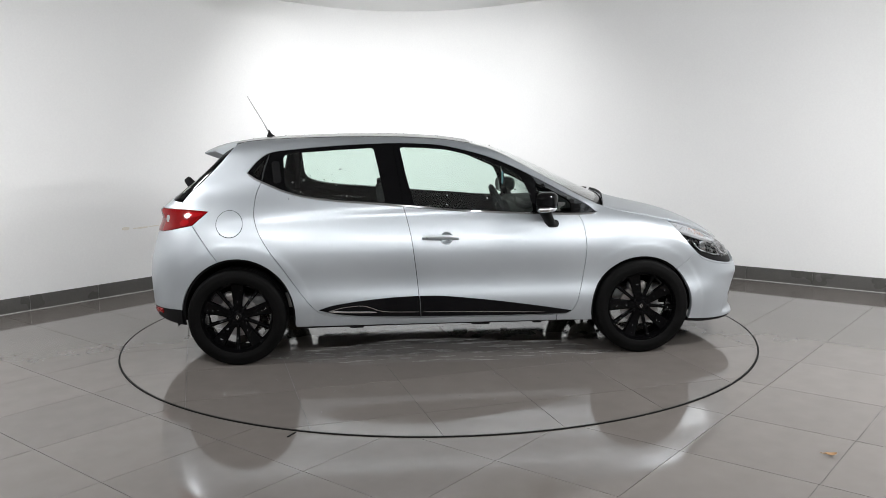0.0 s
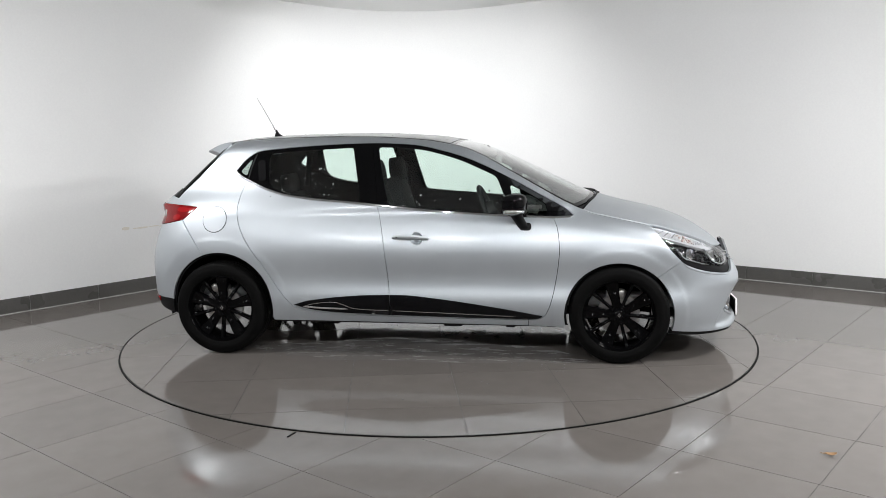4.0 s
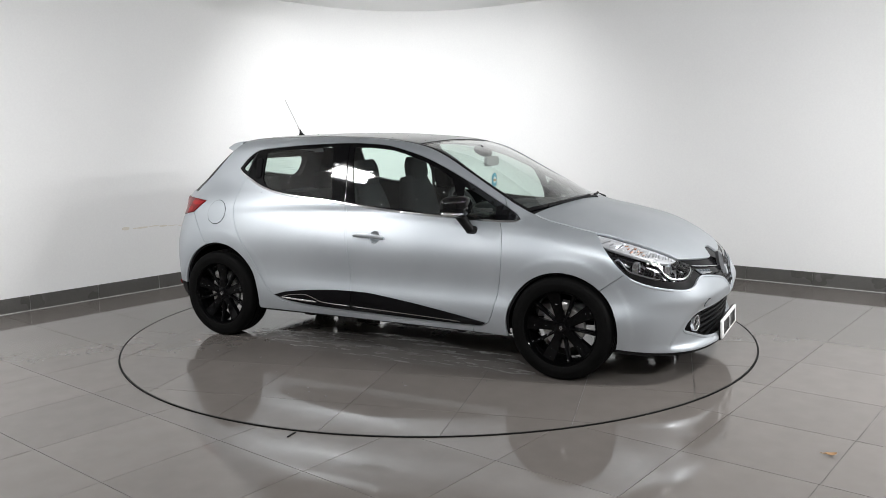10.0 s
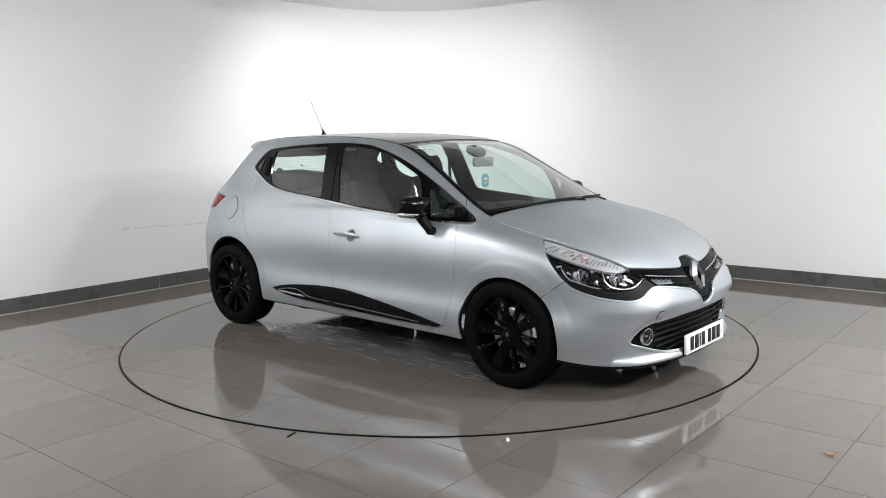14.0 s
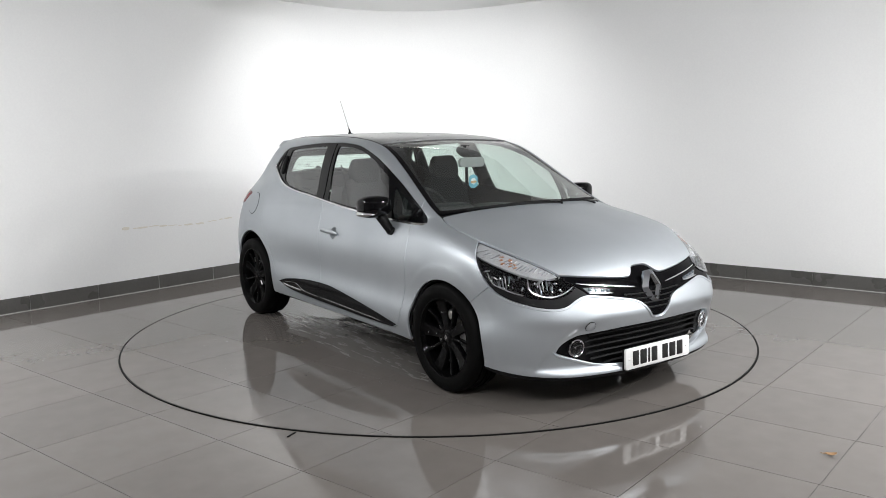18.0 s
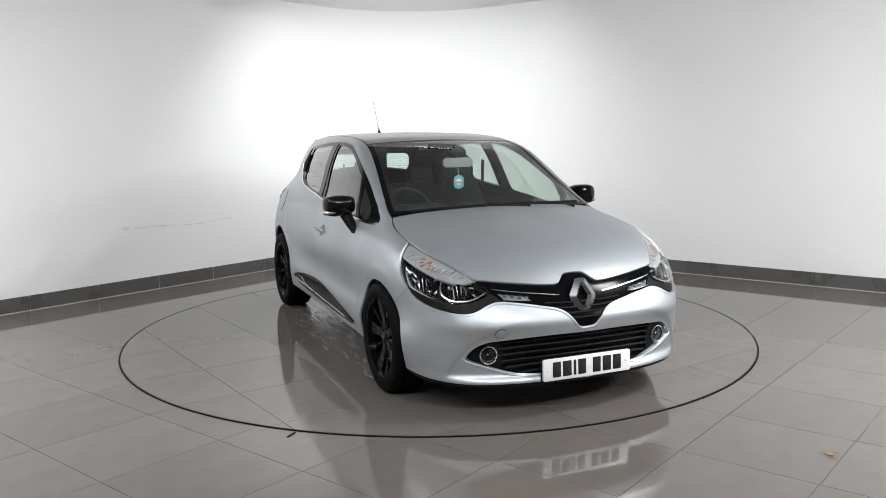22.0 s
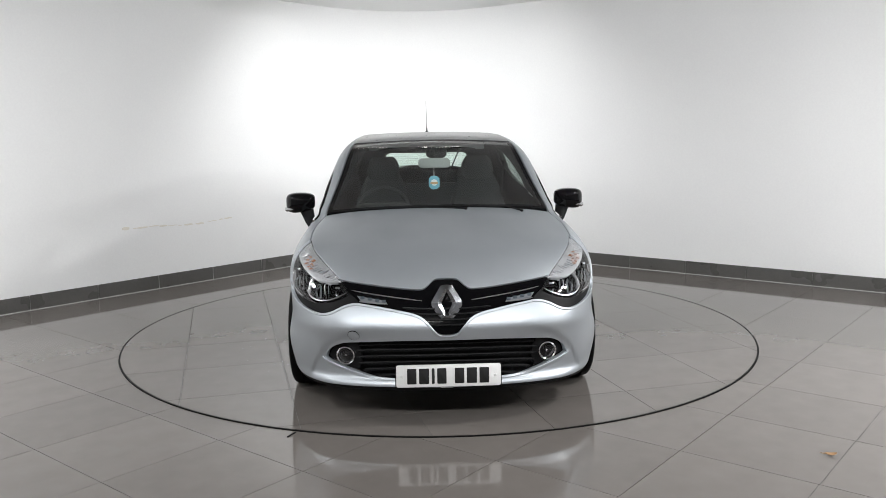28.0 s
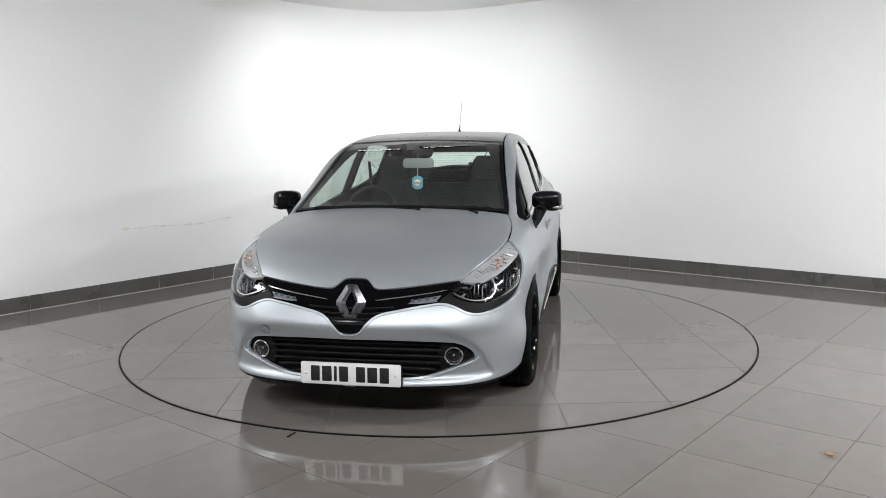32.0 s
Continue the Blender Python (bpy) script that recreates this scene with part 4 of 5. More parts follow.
# door mirrors
def mirror_set(flip):
    f = (lambda vf: mirror_y(vf)) if flip else (lambda vf: vf)
    c, half = Vector((0.655, -0.878, 1.003)), (0.078, 0.094, 0.064)
    rings = []
    for i in range(15):
        a = -math.pi / 2 + math.pi * i / 14
        ring = []
        for k in range(28):
            b = 2 * math.pi * k / 28
            sg = lambda t, e: math.copysign(abs(t) ** e, t)
            x = half[0] * sg(math.cos(a), 0.55) * sg(math.cos(b), 0.6)
            y = half[1] * sg(math.sin(a), 0.8)
            z = half[2] * sg(math.cos(a), 0.45) * sg(math.sin(b), 0.7)
            x = max(x, -0.052)
            z -= 0.012 * max(0, -z / half[2]) * (y / half[1]) * -1
            x -= 0.03 * max(0, -y / half[1]) ** 2
            ring.append((c.x + x, c.y + y, c.z + z))
        rings.append(ring)
    cap = part("door_mirror", f(loft(rings)), M_GLOSS, car, "gloss black door mirror")
    stalk = [Vector((0.645, -0.845, 0.965)), Vector((0.66, -0.832, 0.93)), Vector((0.685, -0.815, 0.885)), Vector((0.705, -0.79, 0.845))]
    part("stalk", f(tube(stalk, [0.05, 0.043, 0.037, 0.036], 14, 0.75)), M_MATT, cap, "matt black mirror foot")
    base, bn = spot(SIDE, 0.715, 0.855)
    part("mirror_base", f(moved(slab(rounded(0.075, 0.05, 0.02), 0.012), seat_on(base - bn * 0.003, bn))), M_MATT, cap)
    arc = []
    for k in range(13):
        a = radians(20 + 125 * k / 12)
        yy = c.y - 0.088 * math.sin(a) ** 0.75
        xx = c.x + math.copysign(0.068 * abs(math.cos(a)) ** 0.6, math.cos(a)) - 0.03 * max(0, -(yy - c.y) / half[1]) ** 2
        arc.append((max(xx, c.x - 0.05), yy, 0.966 - 0.006 * math.sin(a)))
    part("indicator", f(tube(arc, [0.004, 0.007, 0.010, 0.012, 0.014] + [0.0165] * 5 + [0.015, 0.011, 0.006], 10, 1.0)), M_STRIP, cap, "chromed clear indicator strip")
    part("mirror_glass", f(moved(slab(rounded(0.145, 0.092, 0.03), 0.004), Matrix.Translation((0.6035, -0.878, 1.003)) @ Matrix.Rotation(radians(90), 4, "Z") @ Matrix.Rotation(radians(-90), 4, "X") @ Matrix.Rotation(radians(180), 4, "X"))), M_MIRROR, cap)


mirror_set(False)
mirror_set(True)

# shut lines of the glazed doors
both_sides("pillar_seam", ribbon(line(SIDE, [(-0.237, 0.990), (-0.262, 1.18), (-0.292, 1.368)]), 0.006, 0.003, -0.001), M_GLOSS, label="glossy door edge in the black pillar")
both_sides("quarter_seal", ribbon(line(SIDE, [(-1.128, 1.150), (-1.112, 1.225), (-1.082, 1.318)]), 0.009, 0.004, -0.001), M_DASH, label="dark rubber edge of the rear door")

# aerial, wipers, spoiler
p, n = spot(TOP, -1.15, 0.0)
rod = part("aerial", tube([p + Vector((-0.012, 0, 0.03)), p + Vector((-0.036, 0, 0.08)), p + Vector((-0.038, 0, 0.085)), p + Vector((-0.15, 0, 0.283))], [0.005, 0.0045, 0.0028, 0.0022], 8), M_DISC, car, "thin steel roof aerial")
base = [[(p.x + dx + (0.035 if math.cos(a) > 0 else 0.028) * s * math.cos(a), p.y + 0.021 * s * math.sin(a), p.z + dz) for a in [2 * math.pi * k / 20 for k in range(20)]] for s, dx, dz in ((1, 0, -0.006), (0.95, 0, 0.006), (0.55, -0.006, 0.018), (0.3, -0.008, 0.032), (0.16, -0.012, 0.05))]
part("aerial_foot", loft(base), M_MATT, rod)


def wiper(pts, pivot):
    ln = line(TOP, pts)
    nn = gradient(ln)
    q = ln + nn * 0.010
    blade = part("wiper", merged(tube(q, 0.0045, 8, 1.6), tube(ln + nn * 0.004, 0.003, 6, 1.6)), M_MATT, car, "black windscreen wiper")
    pv, pn = spot(TOP, *pivot)
    mid_p = Vector(q[len(q) // 2]) + Vector((0, 0, 0.002))
    part("wiper_arm", tube([pv + pn * 0.005, pv.lerp(mid_p, 0.35) + Vector((0, 0, 0.003)), mid_p], [0.008, 0.006, 0.004], 8, 0.7), M_MATT, blade)
    part("wiper_pivot", moved(lathe([(0.0005, 0.010), (0.008, 0.010), (0.011, 0.006), (0.012, -0.01)], 16, "z"), seat_on(pv, pn, Vector((1, 0, 0)))), M_MATT, blade)


wiper([(1.10, -0.52), (1.15, -0.30), (1.172, -0.08), (1.168, 0.08)], (1.19, 0.16))
wiper([(1.165, 0.18), (1.14, 0.34), (1.10, 0.48), (1.065, 0.575)], (1.145, 0.50))

rings = []
SPOIL_X = -1.300
for y in np.linspace(-0.51, 0.51, 33):
    e = abs(y) / 0.51
    zr = float(meet(*rays(TOP, np.array([[SPOIL_X, y * 0.92]])))[0][2])
    x_end = -1.565 + 0.05 * e ** 2 + 0.075 * max(0, e - 0.7) / 0.3
    zt = lambda x: zr + (float(roof_c(x)) - float(roof_c(SPOIL_X))) * (1 - 0.25 * e * e)
    top = [(SPOIL_X + (x_end - SPOIL_X) * t, y, zt(SPOIL_X + (x_end - SPOIL_X) * t) + 0.0025 + 0.006 * math.sin(math.pi * t) - 0.022 * t * t) for t in np.linspace(0, 1, 8)]
    zb = top[-1][2]
    bot = [(x_end + 0.002, y, zb - 0.008), (x_end + 0.03, y, zb - 0.020), (x_end + 0.08, y, zb - 0.038), (x_end + 0.13, y, zb - 0.062), (SPOIL_X - 0.02, y, zr - 0.08)]
    rings.append(top + bot)
part("roof_spoiler", loft(rings), M_PAINT, car, "silver spoiler over the rear window")
p, n = spot(TAIL, 0.0, 1.085)
part("rear_wiper_pivot", moved(lathe([(0.0005, 0.075), (0.018, 0.073), (0.027, 0.06), (0.03, 0.03), (0.03, -0.01)], 20, "z"), seat_on(p, n)), M_MATT, car, "black rear wiper hub")
for sgn in (1, -1):
    p, n = spot(TAIL, -0.74 * sgn, 0.345)
    part("rear_reflector", moved(slab(rounded(0.11, 0.03, 0.01), 0.008), seat_on(p - n * 0.003, n)), M_RED, car, "red reflector in the rear bumper")

# Raised black ribbon and notch drawn for the shaded gap round the fuel flap.
both_flap = ribbon(np.vstack([CAP_LOOP, CAP_LOOP[:1]]), 0.006, 0.0012, 0.0006)
pp, nn = spot(SIDE, -1.372, 0.838)
part("flap_notch", moved(slab(rounded(0.018, 0.018, 0.006), 0.002, 0.0005), seat_on(pp, nn)), M_GAP, car)
part("flap_seam", both_flap, M_GAP, car)

for flip in (False, True):
    for loop, mat_, words in (
            ([(-1.475, 0.962), (-1.53, 0.966), (-1.60, 0.968), (-1.612, 0.945), (-1.56, 0.936), (-1.51, 0.944)], M_DEEPRED, "brighter red lamp section"),
            ([(-1.565, 0.918), (-1.61, 0.925), (-1.635, 0.905), (-1.625, 0.885), (-1.585, 0.889)], M_DEEPRED, "brighter red lamp section"),
            ([(-1.705, 0.948), (-1.728, 0.948), (-1.734, 0.905), (-1.710, 0.902)], M_TRIM, "pale reversing lamp section")):
        vf, nor = skin(SIDE, glass_loop(loop, 0.012), gap=0.0, lift=0.0052, step=0.012, rim=0.003, flip=flip)
        part("lamp_section", vf, mat_, car, words, nor)

# ---- headlights ----
for flip in (False, True):
    f = (lambda vf: mirror_y(vf)) if flip else (lambda vf: vf)
    fn = (lambda nn: [(a, -b, c) for a, b, c in nn]) if flip else (lambda nn: nn)
    vf, nor = skin(NOSE, LENS_LOOP, gap=-0.002, lift=-0.05, step=0.03, rim=0, flip=flip)
    head = part("headlight", vf, M_GLOSS, car, "swept-back clear headlight with dark housing and chrome", nor)
    upper = chain(LAMP_UP, LAMP_BACK[:5], line(NOSE, [tuple(flat(NOSE, LAMP_BACK[4:5])[0])] + deg([(-52.4, 0.757), (-43.1, 0.712), (-38, 0.703)]) + [tuple(h_end)]))
    vf, nor = skin(NOSE, upper, gap=-0.002, lift=-0.014, step=0.02, rim=0.02, flip=flip)
    part("reflector", vf, M_BOWL, head, "silver indicator reflector", nor)
    sp = np.random.default_rng(3)
    for k in range(22):
        a = -60.0 + 1.25 * k
        za = np.interp(a, [-61, -52, -43, -34], [0.822, 0.786, 0.744, 0.709])
        pp, nn = spot(NOSE, radians(a) * ARC, float(za) + 0.003 * sp.normal())
        tone = (M_CHROME, M_BOWL, M_LED, M_SILVER)[int(sp.integers(0, 4))]
        part("reflector_rib", f(moved(slab(rounded(0.0025 + 0.003 * sp.random(), (0.070 - 0.0018 * k) * (0.7 + 0.5 * sp.random()), 0.001), 0.004, 0.002), seat_on(pp - nn * 0.0155, nn) @ pose(0, 0, 0, 5 * sp.normal(), 14 * sp.normal(), -66 + 1.2 * k))), tone, head)
    for a, z, w, r in ((-57.5, 0.735, 0.035, 20), (-54.2, 0.70, 0.03, -30), (-46.2, 0.722, 0.03, 40), (-45.5, 0.655, 0.025, 70), (-34.8, 0.69, 0.03, 10), (-33.6, 0.655, 0.025, -40), (-41.6, 0.69, 0.02, 80)):
        pp, nn = spot(NOSE, radians(a) * ARC, z)
        part("facet", f(moved(slab(rounded(w, 0.012, 0.003), 0.010, 0.004), seat_on(pp - nn * 0.04, nn) @ pose(0, 0, 0, 15, 12, r))), M_CHROME, head)
    for k in range(9):
        a = -52.4 + 2.0 * (k % 3) + 0.5 * sp.normal()
        pp, nn = spot(NOSE, radians(a) * ARC, 0.786 - 0.0045 * (a + 52.4) + 0.013 * (k // 3 - 1))
        part("bulb", f(moved(slab(rounded(0.016 + 0.008 * sp.random(), 0.005 + 0.003 * sp.random(), 0.002), 0.007, 0.003), seat_on(pp - nn * 0.015, nn) @ pose(0, 0, 0, 5 * sp.normal(), 5 * sp.normal(), 10 + 25 * sp.normal()))), M_ORANGE, head, "amber indicator streak")
    for a, z, r in ((-50.0, 0.682, 0.042), (-38.2, 0.662, 0.046)):
        pp, nn = spot(NOSE, radians(a) * ARC, z)
        axis = (nn * 0.5 + Vector((1, 0, 0))).normalized()
        m = seat_on(pp - nn * 0.026, axis)
        bowl = lathe([(0.008, -0.05), (0.022, -0.043), (r * 0.75, -0.026), (r, 0.0), (r + 0.003, -0.03)], 9, "z")
        part("lamp_bowl", f(moved(bowl, m)), M_CHROME, head, "faceted chrome reflector bowl", sharp=8)
        for k in range(5):
            w = (k - 2) * r * 0.42
            hh = 1.6 * math.sqrt(max(0.0, r * r - w * w))
            part("bowl_blade", f(moved(slab(rounded(0.005, hh, 0.002), 0.008, 0.003), m @ pose(w, 0, -0.030 + 0.006 * (k % 2), 8 * (k - 2), 12 * (k - 2), 4))), M_LED if k % 2 else M_STRIP, head)
    part("light_guide", f(ribbon(line(NOSE, deg([(-56.6, 0.725), (-54.4, 0.668), (-51, 0.644), (-47.5, 0.626), (-44.6, 0.618)])), 0.007, 0.009, -0.014)), M_STRIP, head, "silver light guide")
    part("light_guide", f(ribbon(line(NOSE, deg([(-43.8, 0.712), (-43.4, 0.66), (-42.0, 0.630), (-39, 0.614), (-35.6, 0.615), (-32.6, 0.632), (-30.3, 0.655)])), 0.009, 0.010, -0.014)), M_STRIP, head, "chrome light guide")
    vf, nor = skin(NOSE, LENS_LOOP, gap=0.001, lift=0.0, step=0.026, rim=0.004, flip=flip)
    lens = part("lens", vf, M_LENS, head, "clear lens", nor)
    lens.visible_shadow = False

for s_, nm in ((1, 0), (-1, 1)):
    edge = np.vstack([BUMP_T1[1:-1], BUMP_T2])
    q = flat(NOSE, edge)
    q = q + np.array([0.0, -0.006])
    edge = meet(*rays(NOSE, q))
    vf = ribbon(edge, 0.013, 0.0035, 0.0)
    part("bumper_edge", mirror_y(vf) if nm else vf, M_PAINT, front_bumper)
    low = meet(*rays(NOSE, smooth_line(deg([(-36.6, 0.326), (-35.9, 0.309), (-34.3, 0.298), (-30.7, 0.277), (-25.8, 0.250), (-21, 0.235), (-15, 0.228), (0, 0.224)]))))
    vf = ribbon(low, 0.016, 0.004, 0.0)
    part("intake_edge", mirror_y(vf) if nm else vf, M_PAINT, front_bumper)

# ---- grille, badge, intake, fog lamps, plate ----
def nose_line(pts, lift):
    ln = line(NOSE, deg(pts))
    return ln + gradient(ln) * lift


for z, a in ((0.585, 13), (0.560, 10.5), (0.535, 8.5), (0.510, 7)):
    part("grille_slat", tube(nose_line([(-a, z + 0.006), (-a * 0.5, z), (0, z), (a * 0.5, z), (a, z + 0.006)], -0.006), 0.006, 8, 0.8), M_MATT, car)
for s in (1, -1):
    part("grille_chrome", ribbon(nose_line([(-29.0 * s, 0.666), (-24 * s, 0.654), (-18 * s, 0.641), (-12 * s, 0.629), (-7.5 * s, 0.620)], -0.008), 0.008, 0.007), M_STRIP, car, "chrome grille strip")
    ledloop = chain(line(NOSE, deg([(-27.0 * s, 0.645), (-22.6 * s, 0.634), (-18.2 * s, 0.623)])), line(NOSE, deg([(-18.2 * s, 0.623), (-17.4 * s, 0.607)]), False), line(NOSE, deg([(-17.4 * s, 0.607), (-21.5 * s, 0.612), (-25.2 * s, 0.618)])), line(NOSE, deg([(-25.2 * s, 0.618), (-27.0 * s, 0.645)]), False))
    daylight = panel("daytime_lamp", NOSE, ledloop, M_LED, car, "clear daytime running lamp", lift=-0.004, gap=0.001, step=0.012, rim=0.012, back=False)[0]
    for a in (-25, -22.8, -20.6, -18.6):
        pp, nn = spot(NOSE, radians(a * s) * ARC, 0.626 + 0.0022 * (-a - 21.5))
        part("led", moved(slab(rounded(0.020, 0.014, 0.003), 0.005, 0.002), seat_on(pp - nn * 0.003, nn)), M_DIODE, daylight)
for s in (1, -1):
    part("lamp_rim", ribbon(nose_line([(-25.6 * s, 0.616), (-21.5 * s, 0.610), (-17.2 * s, 0.605)], -0.002), 0.006, 0.005), M_STRIP, car, "bright lower rim of the daytime lamp")
pb, nb = spot(NOSE, 0.0, 0.607)
mb = seat_on(pb - nb * 0.004, (nb + Vector((1.2, 0, 0.1))).normalized())
outer = [(0, 0.094), (0.028, 0.091), (0.076, 0.010), (0.076, -0.010), (0.028, -0.091), (0, -0.094), (-0.028, -0.091), (-0.076, -0.010), (-0.076, 0.010), (-0.028, 0.091)]
inner = [(0, 0.056), (0.005, 0.048), (0.026, 0.005), (0.026, -0.005), (0.005, -0.048), (0, -0.056), (-0.005, -0.048), (-0.026, -0.005), (-0.026, 0.005), (-0.005, 0.048)]
rb = [[(x, y, -0.012) for x, y in outer], [(x, y, 0.006) for x, y in outer], [(x * 0.35 + u * 0.65, y * 0.35 + v * 0.65, 0.022) for (x, y), (u, v) in zip(outer, inner)], [(x, y, 0.010) for x, y in inner], [(x, y, -0.012) for x, y in inner]]
badge = part("badge", moved(loft(rb, True, False), mb), M_BADGE, car, "chrome open diamond badge", sharp=15)
part("badge_plate", moved(slab([(x * 1.0, y * 1.0) for x, y in inner], 0.004), mb @ pose(0, 0, -0.014)), M_GLOSS, badge)

for k, z in enumerate((0.402, 0.372, 0.340, 0.308, 0.276, 0.250)):
    a = (25.5, 26.5, 26.5, 26.0, 24.5, 21)[k]
    zz = z - 0.006
    part("intake_slat", tube(nose_line([(-a, zz - 0.006), (-a * 0.8, zz + 0.002), (-a * 0.5, z), (0, z + 0.002), (a * 0.5, z), (a * 0.8, zz + 0.002), (a, zz - 0.006)], -0.032), 0.0085, 8, 0.75), M_MATT, car)
for s in (1, -1):
    pf, nf = spot(NOSE, radians(-29.6 * s) * ARC, 0.338)
    ax = (nf + Vector((1.0, 0, 0.05))).normalized()
    mf = seat_on(pf - nf * 0.012, ax)
    fog = part("fog_lamp", moved(lathe([(0.0005, -0.045), (0.02, -0.043), (0.034, -0.028), (0.040, -0.006)], 11, "z"), mf), M_SILVER, car, "round fog lamp with a chrome ring", sharp=5)
    part("chrome_ring", moved(lathe([(0.038, -0.01), (0.039, 0.004), (0.043, 0.008), (0.047, 0.005), (0.048, -0.012)], 36, "z"), mf), M_CHROME, fog)
    part("lens", moved(lathe([(0.0005, 0.006), (0.02, 0.004), (0.039, -0.004)], 28, "z"), mf), M_LENS, fog).visible_shadow = False
    part("bulb", moved(lathe([(0.0005, -0.004), (0.006, -0.008), (0.008, -0.02), (0.008, -0.045)], 18, "z"), mf), M_CHROME, fog)
    for k in range(6):
        part("facet", moved(slab(rounded(0.012, 0.016, 0.003), 0.008, 0.003), mf @ pose(0.025 * math.cos(k * 1.05), 0.025 * math.sin(k * 1.05), -0.03, 14 * math.sin(2 * k), 14 * math.cos(3 * k), 60 * k)), M_LED if k % 2 else M_CHROME, fog)
    pocket = chain(line(NOSE, deg([(-35.6 * s, 0.32), (-34.8 * s, 0.348), (-33.0 * s, 0.376), (-30.4 * s, 0.399), (-26.2 * s, 0.411)])), line(NOSE, deg([(-26.2 * s, 0.411), (-25.0 * s, 0.330), (-26.2 * s, 0.262)])), line(NOSE, deg([(-26.2 * s, 0.262), (-30.7 * s, 0.288), (-34.1 * s, 0.309), (-35.6 * s, 0.32)])))
    panel("fog_pocket", NOSE, pocket, M_MATT, car, "matt black fog lamp pocket", gap=0.002, lift=-0.028, rim=0.02, back=False)
pt, nt = spot(NOSE, radians(-26.1) * ARC, 0.455)
part("tow_cover", moved(lathe([(0.0005, 0.002), (0.026, 0.002), (0.028, 0.0005), (0.029, -0.008)], 32, "z"), seat_on(pt + nt * 0.0035, nt)), M_PAINT, front_bumper, "round silver towing-eye cover")
# Black ring drawn for the shaded gap round the cover.
part("tow_seam", moved(lathe([(0.0290, -0.006), (0.0290, 0.0012), (0.0300, 0.0012), (0.0302, -0.006)], 32, "z"), seat_on(pt + nt * 0.002, nt)), M_GAP, front_bumper)

mp = Matrix.Translation((2.094, 0.002, 0.252)) @ Matrix.Rotation(radians(90), 4, "Z") @ Matrix.Rotation(radians(88), 4, "X")
plate = part("number_plate", moved(slab(rounded(0.52, 0.111, 0.010), 0.012, 0.002), mp), M_PLATE, car, "white number plate with black bars")
x = -0.206
for k in range(7):
    w = (0.046, 0.05, 0.014, 0.046, 0.046, 0.05, 0.048)[k]
    part("bar", moved(slab(rounded(w, 0.078, 0.004), 0.0025, 0.0005), mp @ pose(x + w / 2, 0, 0.0115)), M_INK, plate)
    x += w + (0.042 if k == 3 else 0.013)
for sx in (-0.232, 0.232):
    part("screw_cap", moved(lathe([(0.0005, 0.004), (0.005, 0.0035), (0.0075, 0.0)], 16, "z"), mp @ pose(sx, 0, 0.012)), M_PLATE, plate)
part("plate_holder", moved(slab(rounded(0.53, 0.122, 0.008), 0.008), mp @ pose(0, -0.004, -0.008)), M_MATT, car, "black plate holder")
part("holder_mark", moved(slab(rounded(0.06, 0.006, 0.001), 0.001, 0.0003), mp @ pose(-0.01, -0.0605, 0.001)), M_PLATE, plate)

# ---- wheels ----
def spoke(angle, w0, w1, r0, r1):
    ca, sa = math.cos(angle), math.sin(angle)
    rings = []
    for t in np.linspace(0, 1, 7):
        r = r0 + (r1 - r0) * t
        w = w0 + (w1 - w0) * t ** 1.4
        yf = -0.062 - 0.018 * t ** 1.5 + 0.004 * math.sin(math.pi * t)
        yb = yf + 0.03
        sec = [(-w / 2, yb), (-w / 2, yf + 0.006), (-w / 2 + 0.005, yf), (0, yf - 0.001), (w / 2 - 0.005, yf), (w / 2, yf + 0.006), (w / 2, yb)]
        rings.append([(r * ca - s * sa, y, r * sa + s * ca) for s, y in sec])
    return loft(rings)


